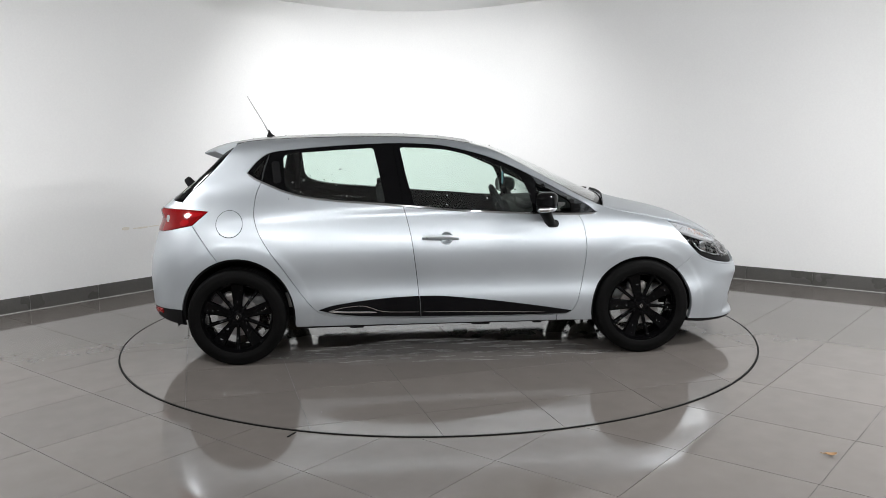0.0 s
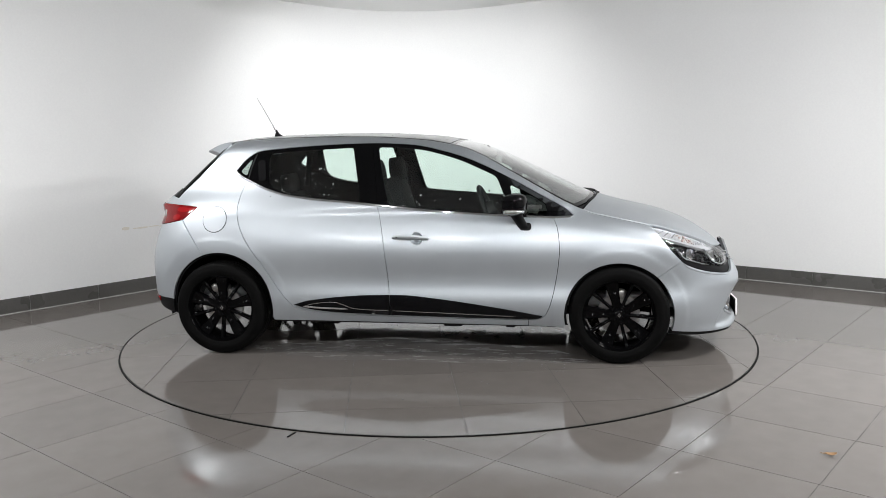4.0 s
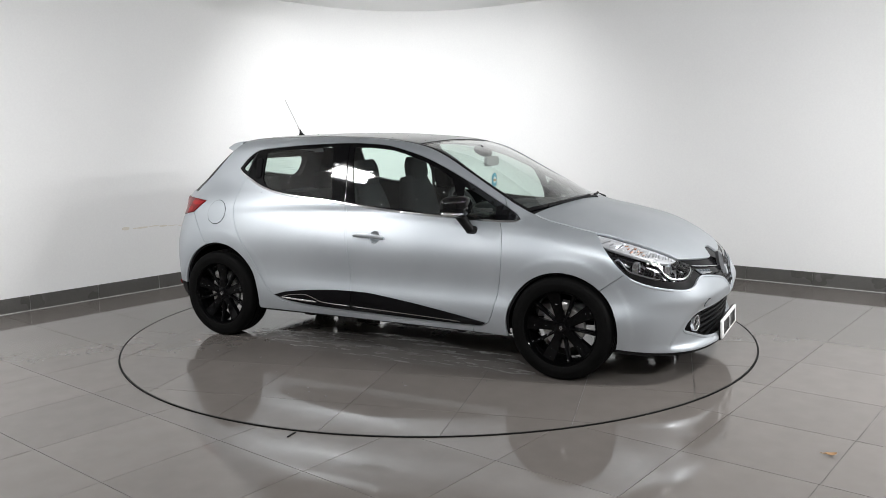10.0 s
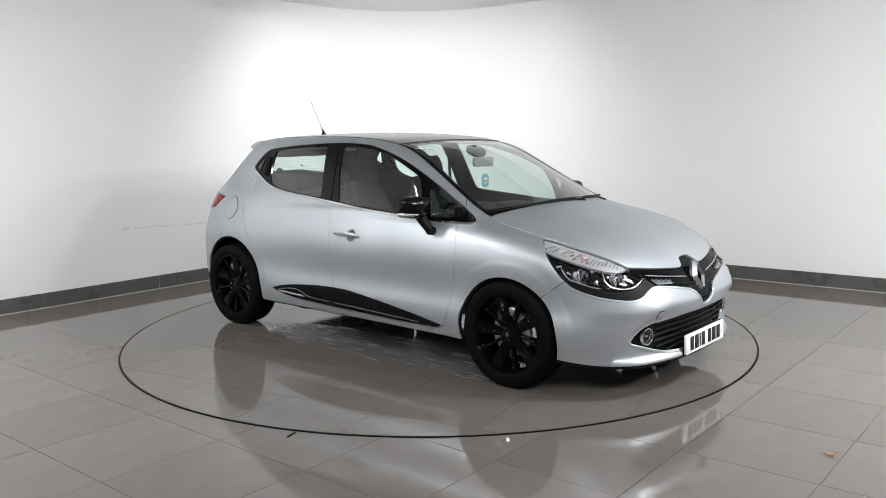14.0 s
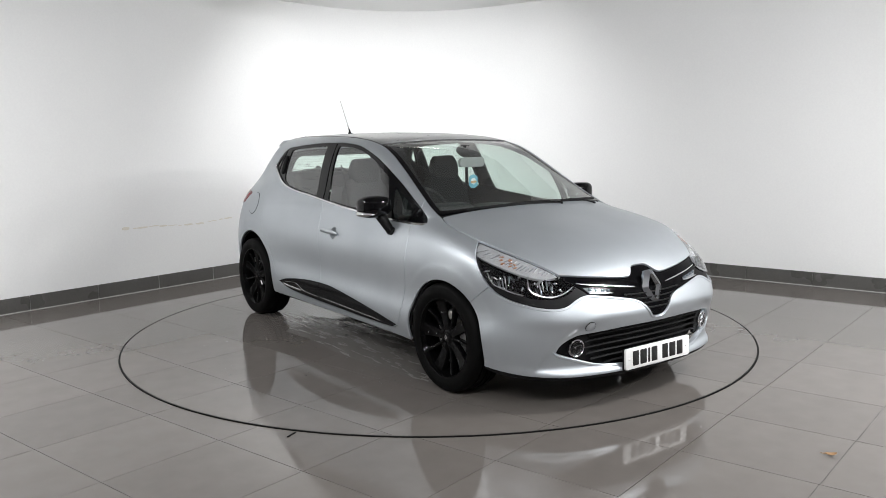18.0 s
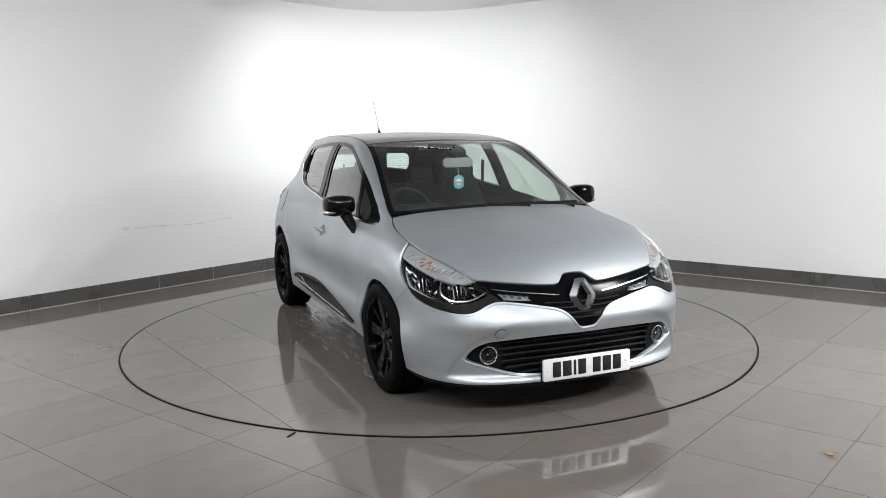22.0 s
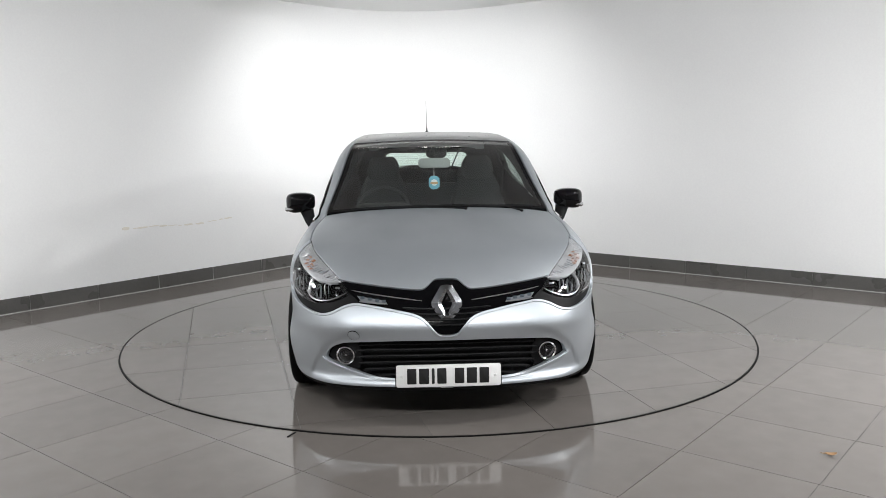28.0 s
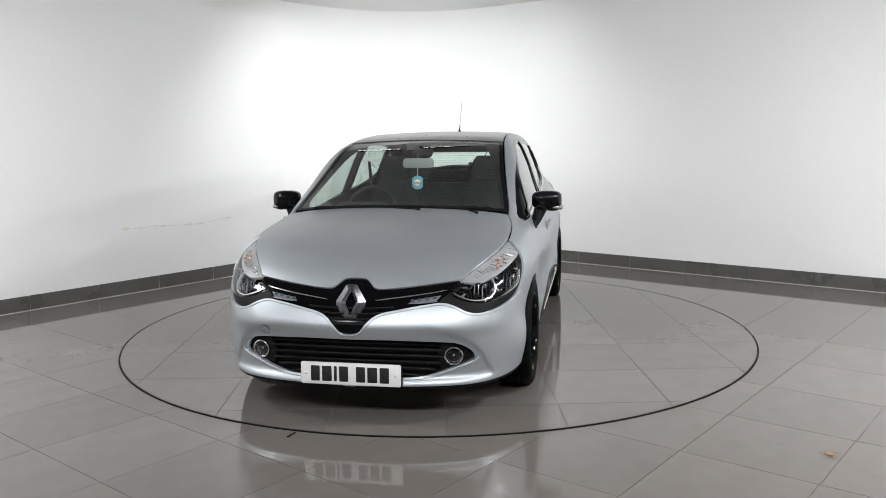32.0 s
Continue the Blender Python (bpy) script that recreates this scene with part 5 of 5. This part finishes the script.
def wheel(name_at, turn, group):
    m = name_at
    rim = part("wheel", lathe([(0.2245, -0.093), (0.2235, -0.0985), (0.2185, -0.0985), (0.213, -0.090), (0.205, -0.075), (0.198, -0.04), (0.194, 0.05), (0.205, 0.085), (0.222, 0.095)], 64), M_RIM, car, "gloss black five-spoke alloy wheel", at=m)
    tagged(rim, group=group)
    prof = [(0.216, -0.088), (0.224, -0.097), (0.232, -0.100), (0.250, -0.1045), (0.268, -0.1055), (0.272, -0.1035), (0.284, -0.1035), (0.296, -0.097), (0.303, -0.088), (0.3065, -0.076)]
    tread = [(0.3078, -0.060), (0.308, -0.048), (0.301, -0.046), (0.301, -0.038), (0.308, -0.036), (0.308, -0.006), (0.301, -0.004), (0.301, 0.004), (0.308, 0.006), (0.308, 0.036), (0.301, 0.038), (0.301, 0.046), (0.308, 0.048), (0.3078, 0.060)]
    part("tyre", lathe(prof + tread + [(r, -h) for r, h in reversed(prof)], 96), M_RUBBER, rim, "worn black low-profile tyre")
    for k in range(5):
        part("spoke", spoke(turn + k * 2 * math.pi / 5, 0.050, 0.088, 0.04, 0.212), M_RIM, rim)
        part("spoke", spoke(turn + (k + 0.5) * 2 * math.pi / 5, 0.018, 0.026, 0.04, 0.212), M_RIM, rim)
        a = turn + (k + 0.5) * 2 * math.pi / 5
        part("wheel_bolt", moved(lathe([(0.0005, -0.070), (0.006, -0.070), (0.009, -0.066), (0.009, -0.05)], 10), Matrix.Translation((0.05 * math.cos(a), 0.004, 0.05 * math.sin(a)))), M_GREY, rim)
    part("hub", lathe([(0.0005, -0.066), (0.03, -0.066), (0.036, -0.062), (0.062, -0.060), (0.07, -0.05), (0.07, -0.02)], 40), M_RIM, rim)
    part("hub_cap", lathe([(0.0005, -0.073), (0.024, -0.072), (0.029, -0.067), (0.029, -0.06)], 32), M_GLOSS, rim)
    dia = [[(x * 0.5, -0.0725 - h, y * 0.5) for x, y in o] for o, h in (([(0, 0.032), (0.022, 0), (0, -0.032), (-0.022, 0)], 0), ([(0, 0.032), (0.022, 0), (0, -0.032), (-0.022, 0)], 0.003), ([(0, 0.016), (0.011, 0), (0, -0.016), (-0.011, 0)], 0.003), ([(0, 0.016), (0.011, 0), (0, -0.016), (-0.011, 0)], 0))]
    part("cap_mark", loft(dia, True, False), M_CHROME, rim, "small chrome diamond")
    part("brake_disc", lathe([(0.06, -0.01), (0.06, -0.028), (0.075, -0.03), (0.128, -0.03), (0.13, -0.024), (0.13, -0.008), (0.075, -0.008)], 48), M_DISC, rim, "bare steel brake disc")
    wet = np.random.default_rng(int(turn * 100))
    spots = []
    for k in range(26):
        a, r = turn + int(wet.integers(0, 10)) * math.pi / 5 + wet.normal() * 0.05, 0.09 + 0.115 * wet.random()
        spots.append((r * math.cos(a), -0.064 - 0.018 * ((r - 0.04) / 0.172) ** 1.5 - 0.004 * math.sin(math.pi * (r - 0.04) / 0.172), r * math.sin(a)))
    tagged(part("water_spatter", drops(spots, 0.0025 + 0.002 * wet.random(26), [(0.0, -1.0, 0.15)] * 26), M_WATER, rim, "rain drops on the spokes"), kind="stuff")
    cal = moved(block(0.12, 0.07, 0.055, 0.02), Matrix.Translation((-0.02, -0.02, 0.10)))
    part("brake_caliper", cal, M_DISC, rim, "grey brake caliper")
    return rim


HALF = 0.753
wheel(Matrix.Translation((AXLE, -HALF, WHEEL_Z)), radians(90 + 14), "car wheels")
wheel(Matrix.Translation((-AXLE, -HALF, WHEEL_Z)), radians(90 - 2), "car wheels")
wheel(Matrix.Translation((AXLE, HALF, WHEEL_Z)) @ Matrix.Rotation(math.pi, 4, "Z"), radians(90), "car wheels")
wheel(Matrix.Translation((-AXLE, HALF, WHEEL_Z)) @ Matrix.Rotation(math.pi, 4, "Z"), radians(70), "car wheels")

for wx, rr in ((AXLE, 0.352), (-AXLE, 0.385)):
    rings = []
    for a in np.linspace(radians(-9), radians(189), 30):
        c, s = math.cos(a), math.sin(a)
        rings.append([(wx + rr * c, yy, max(0.19, 0.308 + rr * s)) for yy in (-0.775, -0.60)] + [(wx + 0.1 * c, -0.58, max(0.19, 0.308 + 0.1 * s))])
    liner = loft(rings, False, False)
    both_sides("arch_liner", liner, M_SHELL, label="black wheel-arch liner")
# Underside coloured pale, so the floor beneath the car looks better lit.
under = moved(block(3.3, 1.34, 0.09, 0.04), Matrix.Translation((0.05, 0, 0.325)))
part("underbody", under, M_TRIM, car, "car underside, coloured pale grey to brighten the floor below")
part("exhaust", tube([(-1.75, 0.45, 0.36), (-1.3, 0.42, 0.36), (-1.0, 0.2, 0.325), (0.6, 0.15, 0.315)], 0.022, 10), M_DISC, car, "steel exhaust pipe")
for x0, w in ((-0.55, 0.09), (0.25, 0.12), (0.62, 0.06)):
    both_sides("jacking_point", moved(block(w, 0.03, 0.03, 0.008), Matrix.Translation((x0, -0.76, 0.203))), M_SHELL)

# ---- interior ----
def cushion(w, d, h, bulge=0.02, taper=0.0):
    """A padded block, softly swollen, base at z 0."""
    rings = []
    for t in np.linspace(0, 1, 9):
        s = 1 - 0.22 * abs(2 * t - 1) ** 3
        ring = [(x * s, y * s * (1 + bulge) * (1 - taper * t * t), h * t) for x, y in rounded(w, d, min(w, d) * 0.4, 5)]
        rings.append(ring)
    return loft(rings)


def seat(y):
    base = part("front_seat", moved(cushion(0.5, 0.5, 0.16), Matrix.Translation((-0.05, y, 0.46))), M_SEAT, car, "dark fabric front seat")
    part("backrest", moved(cushion(0.15, 0.47, 0.60, 0.02, 0.30), Matrix.Translation((-0.22, y, 0.52)) @ Matrix.Rotation(radians(-13), 4, "Y")), M_SEAT, base)
    part("headrest", moved(cushion(0.10, 0.25, 0.175, 0.02, 0.16), Matrix.Translation((-0.315, y, 1.08)) @ Matrix.Rotation(radians(-8), 4, "Y")), M_SEAT, base)
    for dy in (-0.05, 0.05):
        part("headrest_post", tube([(-0.33, y + dy, 1.02), (-0.325, y + dy, 1.12)], 0.006, 8), M_CHROME, base)


seat(-0.36)
seat(0.36)
bench = part("rear_bench", moved(cushion(0.5, 1.2, 0.17), Matrix.Translation((-0.82, 0, 0.46))), M_SEAT, car, "dark fabric rear bench")
part("backrest", moved(cushion(0.16, 1.24, 0.48), Matrix.Translation((-1.05, 0, 0.52)) @ Matrix.Rotation(radians(-15), 4, "Y")), M_SEAT, bench)
for y in (-0.38, 0.38):
    part("headrest", moved(cushion(0.10, 0.24, 0.14), Matrix.Translation((-1.19, y, 0.99)) @ Matrix.Rotation(radians(-10), 4, "Y")), M_SEAT, bench)
part("parcel_shelf", moved(block(0.42, 1.1, 0.02, 0.01), Matrix.Translation((-1.43, 0, 0.955))), M_DASH, car)
rings = []
for x, z in ((0.56, 0.62), (0.55, 0.80), (0.58, 0.905), (0.64, 0.935), (0.80, 0.94), (0.98, 0.945), (1.08, 0.93), (1.09, 0.8), (1.05, 0.6)):
    rings.append([(x + 0.0 + 0.05 * math.cos(2.0 * t) * (0.3 if z > 0.9 else 0), 0.68 * t - (0.0), z + 0.012 * (1 - t * t)) for t in np.linspace(-1, 1, 15)])
dash = part("dashboard", loft(rings, False, False), M_DASH, car, "dark moulded dashboard")
binn = moved(cushion(0.2, 0.36, 0.07), Matrix.Translation((0.66, -0.34, 0.915)))
part("instrument_hood", binn, M_DASH, dash)
part("dashboard_top", moved(cushion(0.22, 0.3, 0.04), Matrix.Translation((0.72, 0.02, 0.93))), M_DASH, dash)
ms = Matrix.Translation((0.45, -0.345, 0.905)) @ Matrix.Rotation(radians(-24), 4, "Y")
ringp = [(0.0, 0.178 * math.sin(a), 0.178 * math.cos(a)) for a in np.linspace(0, 2 * math.pi, 49)]
wheel_s = part("steering_wheel", moved(tube(ringp, 0.015, 10, 1.0, False), ms), M_DASH, car, "black three-spoke steering wheel")
part("steering_hub", moved(lathe([(0.0005, -0.03), (0.05, -0.028), (0.065, -0.01), (0.06, 0.05)], 24, "x"), ms), M_DASH, wheel_s)
for a in (90, 270, 180):
    part("wheel_spoke", moved(tube([(0.0, 0.04 * math.sin(radians(a)), 0.04 * math.cos(radians(a))), (0.0, 0.172 * math.sin(radians(a)), 0.172 * math.cos(radians(a)))], [0.028, 0.016], 8, 0.6), ms), M_SILVER if a != 180 else M_DASH, wheel_s)
mi = part("interior_mirror", moved(slab(rounded(0.215, 0.066, 0.026), 0.022, 0.010), Matrix.Translation((0.475, 0.003, 1.237)) @ Matrix.Rotation(radians(90), 4, "Z") @ Matrix.Rotation(radians(90), 4, "X")), M_TRIM, car, "light grey interior mirror")
part("mirror_arm", tube([(0.47, 0.005, 1.25), (0.45, 0.005, 1.30), (0.40, 0.005, 1.335)], 0.014, 8), M_MATT, mi)
part("sensor_housing", moved(cushion(0.12, 0.14, 0.05), Matrix.Translation((0.40, 0.02, 1.285)) @ Matrix.Rotation(radians(25), 4, "Y")), M_MATT, mi)
mt = Matrix.Translation((0.502, 0.0, 1.108)) @ Matrix.Rotation(radians(90), 4, "Z") @ Matrix.Rotation(radians(90), 4, "X")
hexa = [(0.036, 0.028), (0.030, 0.032), (0.022, 0.041), (0.0, 0.047), (-0.022, 0.041), (-0.030, 0.032), (-0.036, 0.028), (-0.036, -0.028), (-0.030, -0.032), (-0.022, -0.041), (0.0, -0.047), (0.022, -0.041), (0.030, -0.032), (0.036, -0.028)]
tag = part("air_freshener", moved(slab(hexa, 0.005, 0.001), mt), M_BLUE, car, "blue hanging air freshener card")
part("card_centre", moved(slab([(0.022 * math.cos(a), 0.022 * math.sin(a)) for a in np.linspace(0, 2 * math.pi, 20, endpoint=False)], 0.001, 0.0003), mt @ pose(0, 0, 0.005)), M_PLATE, tag)
part("card_picture", moved(slab(rounded(0.05, 0.014, 0.005), 0.001, 0.0003), mt @ pose(0, -0.003, 0.006)), M_SAND, tag)
part("string", tube([(0.50, 0, 1.148), (0.49, 0, 1.205)], 0.002, 6), M_PLATE, tag)
for y in (-0.61, 0.61):
    part("seat_belt", tube([(-0.30, y * 0.93, 1.22), (-0.26, y * 0.88, 0.95), (-0.2, y * 0.85, 0.6)], 0.012, 6, 0.2), M_SHELL, car)

part("seat_belt", tube([(-1.02, 0.285, 1.31), (-1.0, 0.255, 1.26), (-0.99, 0.16, 1.05)], 0.018, 6, 0.2), M_SHELL, car, "dark rear seat belt")
# inner trim round the rear window and along the windscreen pillars
rings = []
for hw, z0, z1, r, dx in ((0.66, 0.86, 1.36, 0.10, 0.0), (0.66, 0.86, 1.36, 0.10, 0.02), (0.44, 1.085, 1.265, 0.06, 0.035), (0.425, 1.10, 1.255, 0.055, 0.015), (0.425, 1.10, 1.255, 0.055, -0.012)):
    ring = []
    for yy, zz in rounded(2 * hw, z1 - z0, r, 5):
        z = zz + (z0 + z1) / 2
        ring.append((-1.40 + (z - 1.30) * 0.62 + dx + 0.10 * yy * yy, yy * (1 - 0.18 * max(0, (z - 0.95) / 0.4)), z))
    rings.append(ring)
part("rear_window_trim", loft(rings, True, False), M_SHELL, car, "dark inner trim of the rear window")

# heater lines of the rear window
for zz in np.linspace(1.12, 1.25, 7):
    hl = meet(*rays(TAIL, smooth_line([(-0.72, zz), (-0.36, zz), (0.0, zz), (0.36, zz), (0.72, zz)])))
    part("heater_line", tube(hl - gradient(hl) * 0.009, 0.0007, 4), M_MATT, car)

part("engine_tray", moved(block(0.62, 1.06, 0.36, 0.04), Matrix.Translation((1.57, 0, 0.262))), M_SHELL, car, "black tray under the engine")
part("fuel_tank", moved(block(0.5, 1.04, 0.2, 0.04), Matrix.Translation((-1.5, 0, 0.385))), M_SHELL, car, "black tank under the boot floor")


# ---- small things in the room ----
def ceiling_lamp(x, y, r):
    body_ = thing("ceiling_spotlight", "small round white ceiling spotlight, lit", "light", Matrix.Translation((x, y, CEILING)), "ceiling spotlights")
    part("housing", lathe([(r, -0.03), (r + 0.012, -0.034), (r + 0.022, -0.03), (r + 0.026, 0.0)], 24, "z"), M_PLATE, body_)
    part("diffuser", lathe([(0.0005, -0.026), (r * 0.6, -0.027), (r, -0.03)], 24, "z"), M_GLOW, body_)
    return body_


for lx, ly in LAMPS:
    ceiling_lamp(lx, ly, 0.05)
for lx, ly, power in FLOODS:
    fl = thing("ceiling_floodlight", "square black ceiling floodlight on a short stem, lit", "light", look((lx, ly, CEILING - 0.2), (0, 0, 0.9)), "ceiling floodlights")
    part("housing", moved(block(0.28, 0.28, 0.09, 0.02), Matrix.Translation((0, 0, 0.002))), M_MATT, fl)
    part("glass", moved(block(0.23, 0.23, 0.006, 0.01), Matrix.Translation((0, 0, -0.004))), M_GLOW, fl)
    part("stem", tube([(0, 0, 0.08), Vector(fl.matrix_basis.inverted() @ Vector((lx, ly, CEILING)))], 0.012, 8), M_MATT, fl)
# Housings for the added corner-glow lamps, above the view.
for lx, ly in WALL_LAMPS:
    fl = thing("added_wall_washer", "unseen wall washer added for the glow in the rounded corner", "light", look((lx, ly, CEILING - 0.14), (lx, 3.9, -0.3)), "wall washers")
    part("housing", moved(block(0.56, 0.2, 0.08, 0.015), Matrix.Translation((0, 0, 0.012))), M_MATT, fl)
    part("glass", moved(block(0.5, 0.15, 0.006, 0.01), Matrix.Translation((0, 0, 0.003))), M_GLOW, fl)
    part("stem", tube([(0, 0, 0.05), Vector(fl.matrix_basis.inverted() @ Vector((lx, ly, CEILING)))], 0.012, 8), M_MATT, fl)
for lx, ly, power in PANELS:
    p = thing("ceiling_panel", "square white ceiling light panel, lit", "light", Matrix.Translation((lx, ly, CEILING)), "ceiling panels")
    part("frame", merged(*[moved(block(*s, 0.045, 0.006), Matrix.Translation(t)) for s, t in (((0.58, 0.03), (0, 0.275, -0.045)), ((0.58, 0.03), (0, -0.275, -0.045)), ((0.03, 0.52), (0.275, 0, -0.045)), ((0.03, 0.52), (-0.275, 0, -0.045)))]), M_PLATE, p)
    part("diffuser", moved(block(0.52, 0.52, 0.012, 0.004), Matrix.Translation((0, 0, -0.022))), M_GLOW, p)

# a dry leaf and a scrap of black rubber on the tiles
rings = []
for t in np.linspace(0, 1, 9):
    w = 0.013 * math.sin(math.pi * t) ** 0.7 + 0.001
    x = -0.026 + 0.052 * t
    z = 0.004 + 0.006 * abs(2 * t - 1) ** 2
    rings.append([(x, -w, z + 0.004), (x, 0, z), (x, w, z + 0.005), (x, w * 0.98, z + 0.0065), (x, 0, z + 0.0015), (x, -w * 0.98, z + 0.0055)])
leaf = tagged(part("dry_leaf", loft(rings), M_LEAF, None, at=Matrix.Translation((1.738, -2.535, 0)) @ Matrix.Rotation(radians(-8), 4, "Z")), "small curled dry brown leaf on the tiles", "leaf")
part("leaf_stalk", tube([(-0.026, 0, 0.008), (-0.036, 0.004, 0.011), (-0.044, 0.004, 0.014)], 0.0015, 6), M_LEAF, leaf)
tagged(part("rubber_scrap", moved(block(0.008, 0.07, 0.006, 0.003), Matrix.Rotation(radians(-25), 4, "Z")), M_MATT, None, at=Matrix.Translation((-0.728, -2.172, 0.0))), "black rubber scrap beside the turntable rim", "scrap")

# raindrops fallen from the car: on the table, and on roof, bonnet and windows
rng = np.random.default_rng(5)


def puddle(cx, cy, rx, ry, turn, seed):
    """A thin sheet of water with an uneven edge."""
    n = 56
    edge = []
    for k in range(n):
        a = 2 * math.pi * k / n
        w = 1 + 0.35 * noise.noise(Vector((math.cos(a) * 1.6 + seed, math.sin(a) * 1.6, seed))) + 0.22 * noise.noise(Vector((math.cos(a) * 5 + seed, math.sin(a) * 5, 3.1)))
        x, y = rx * w * math.cos(a), ry * w * math.sin(a)
        c, s = math.cos(turn), math.sin(turn)
        edge.append((cx + x * c - y * s, cy + x * s + y * c))
    mx = (cx, cy)
    rings = [[(mx[0] + (p[0] - mx[0]) * f, mx[1] + (p[1] - mx[1]) * f, h) for p in edge] for f, h in ((1.0, 0.0053), (0.96, 0.0056), (0.5, 0.0056), (0.02, 0.0056))]
    return loft(rings, True, False)


for k, args in enumerate(((-0.05, -0.66, 1.05, 0.27, 0.0, 1.3),)):
    part("wet_film", puddle(*args), M_WET, table, "smeared film of rain water")
pl, sz = [], []
for cx, cy, sx, sy, n in ((-0.75, -0.80, 0.16, 0.05, 60), (-0.3, -0.08, 0.35, 0.05, 40), (0.75, -0.92, 0.2, 0.12, 80), (0.3, -0.95, 0.3, 0.1, 40), (-0.4, -1.45, 0.5, 0.18, 25), (-0.3, -0.75, 0.6, 0.1, 40)):
    for _ in range(n):
        x, y = cx + rng.normal() * sx, cy + rng.normal() * sy
        if math.hypot(x, y) < 2.1 and abs(math.hypot(x - AXLE, y + 0.75)) > 0.12:
            pl.append((x, y, 0.005))
            sz.append(float(0.0028 + 0.0045 * rng.random() ** 3))
for x in np.arange(-0.88, 0.22, 0.0115):
    for row in range(5):
        if rng.random() < 0.55 - 0.4 * abs(x + 0.3):
            pl.append((x + 0.006 * (row % 2) + rng.normal() * 0.002, -0.70 + 0.05 * (x + 0.3) ** 2 + 0.017 * (row - 2) + rng.normal() * 0.002, 0.005))
            sz.append(float(0.0035 + 0.002 * rng.random()))
tagged(part("water_spatter", drops(pl, sz), M_WATER, table, "scattered water drops"), kind="stuff")
uv = np.stack([rng.uniform(-1.25, 0.25, 150), rng.uniform(-0.5, 0.5, 150)], -1)
p1 = meet(*rays(TOP, uv))
uv2 = np.stack([rng.uniform(-0.97, -0.5, 60), 1.04 + 0.2 * rng.random(60) ** 2], -1)
p2 = meet(*rays(SIDE, uv2))
uv3 = np.stack([rng.uniform(-0.1, 0.75, 30), 0.98 + 0.12 * rng.random(30) ** 2], -1)
p3 = meet(*rays(SIDE, uv3))
pp = np.vstack([p1, p2, p3])
tagged(part("water_spatter", drops(pp, 0.0022 + 0.005 * rng.random(len(pp)) ** 3, gradient(pp)), M_WATER, car, "rain drops on roof and windows"), kind="stuff")

# scuffed plaster line on the left wall
DIR_L = -LEFT_DIR
NRM_L = Vector((DIR_L.y, -DIR_L.x, 0))
base_p = CORNER + LEFT_DIR * 3.82
v_all, f_all = [], []
s = 0.0
while s < 1.19:
    w = 0.03 + 0.08 * rng.random()
    zc = 0.592 + 0.012 * math.sin(7 * s) - 0.006 * rng.random() + (0.012 if s < 0.05 else 0)
    hh = 0.003 + 0.007 * rng.random() + (0.012 if s < 0.03 else 0)
    a, b = base_p + DIR_L * s, base_p + DIR_L * (s + w)
    rings = []
    for t in (0, 0.3, 0.7, 1):
        c = a.lerp(b, t) + Vector((0, 0, zc + 0.004 * math.sin(9 * t + s)))
        k = hh * (0.25 + 0.75 * math.sin(math.pi * (0.1 + 0.8 * t)))
        rings.append([c + Vector((0, 0, k)) - NRM_L * -0.0002, c + NRM_L * 0.0012, c - Vector((0, 0, k)) - NRM_L * -0.0002])
    vv, ff = loft(rings)
    kk = len(v_all)
    v_all += vv
    f_all += [tuple(i + kk for i in g) for g in ff]
    s += w + 0.04 * rng.random() ** 2
part("wall_scuff", (v_all, f_all), M_SCUFF, wall, "faint brown scuffed line in the plaster")


# ---- floor tiles ----
E1, E2 = unit(-39.5), unit(50.3)
T0 = Vector((-1.528, -1.846, 0))
G = 0.0016
square = [(G, G), (TILE - G, G), (TILE - G, TILE - G), (G, TILE - G)]
tile_me = None
for i in range(-9, 12):
    for j in range(-9, 12):
        o = T0 + E1 * (i * TILE) + E2 * (j * TILE)
        c = o + (E1 + E2) * (TILE / 2)
        if c.length < TABLE_R - 0.45:
            continue
        u = (c - CORNER)
        la, lb = u.dot(LEFT_DIR), u.dot(RIGHT_DIR)
        if la < -0.45 or lb < -0.45 or la > ROOM - 0.25 or lb > ROOM - 0.25:
            continue
        if tile_me is None:
            tile_me = mesh_of("tile", *tile_mesh(square, -0.006, 0.0), M_TILE)
        ob = new("tile", tile_me)
        ob.parent = floor_ob
        ob.matrix_basis = Matrix.Translation(o) @ Matrix.Rotation(radians(-39.5), 4, "Z")
TURN = 12.4
tile_me2 = mesh_of("tile", *tile_mesh(square, 0.001, 0.005), M_TILE)
for i in range(-4, 4):
    for j in range(-4, 4):
        sq = [(x + i * TILE, y + j * TILE) for x, y in square]
        rot = Matrix.Rotation(radians(TURN), 4, "Z")
        if max(math.hypot(*p) for p in sq) < TABLE_R:
            ob = new("tile", tile_me2)
            ob.matrix_basis = rot @ Matrix.Translation((i * TILE, j * TILE, 0))
        else:
            cut = clip_disc(sq, TABLE_R)
            if len(cut) < 3:
                continue
            ob = new("tile", mesh_of("tile", *tile_mesh(cut, 0.001, 0.005), M_TILE))
            ob.matrix_basis = rot
        ob.parent = table


# ---- what moves: the turntable and the car on it ----
OFFSET = (-0.0298, -0.0367)


def heading(t):
    return 3.564 - 3.1216 * t - 0.00509 * t * t


def motions():
    """The car and the table turn together about the table's centre."""
    times = [2 * k for k in range(17)]
    walk(table, [(t, pose(0, 0, 0, 0, 0, heading(t))) for t in times])
    walk(car, [(t, pose(0, 0, 0, 0, 0, heading(t)) @ pose(OFFSET[0], OFFSET[1], 0.005)) for t in times])


motions()
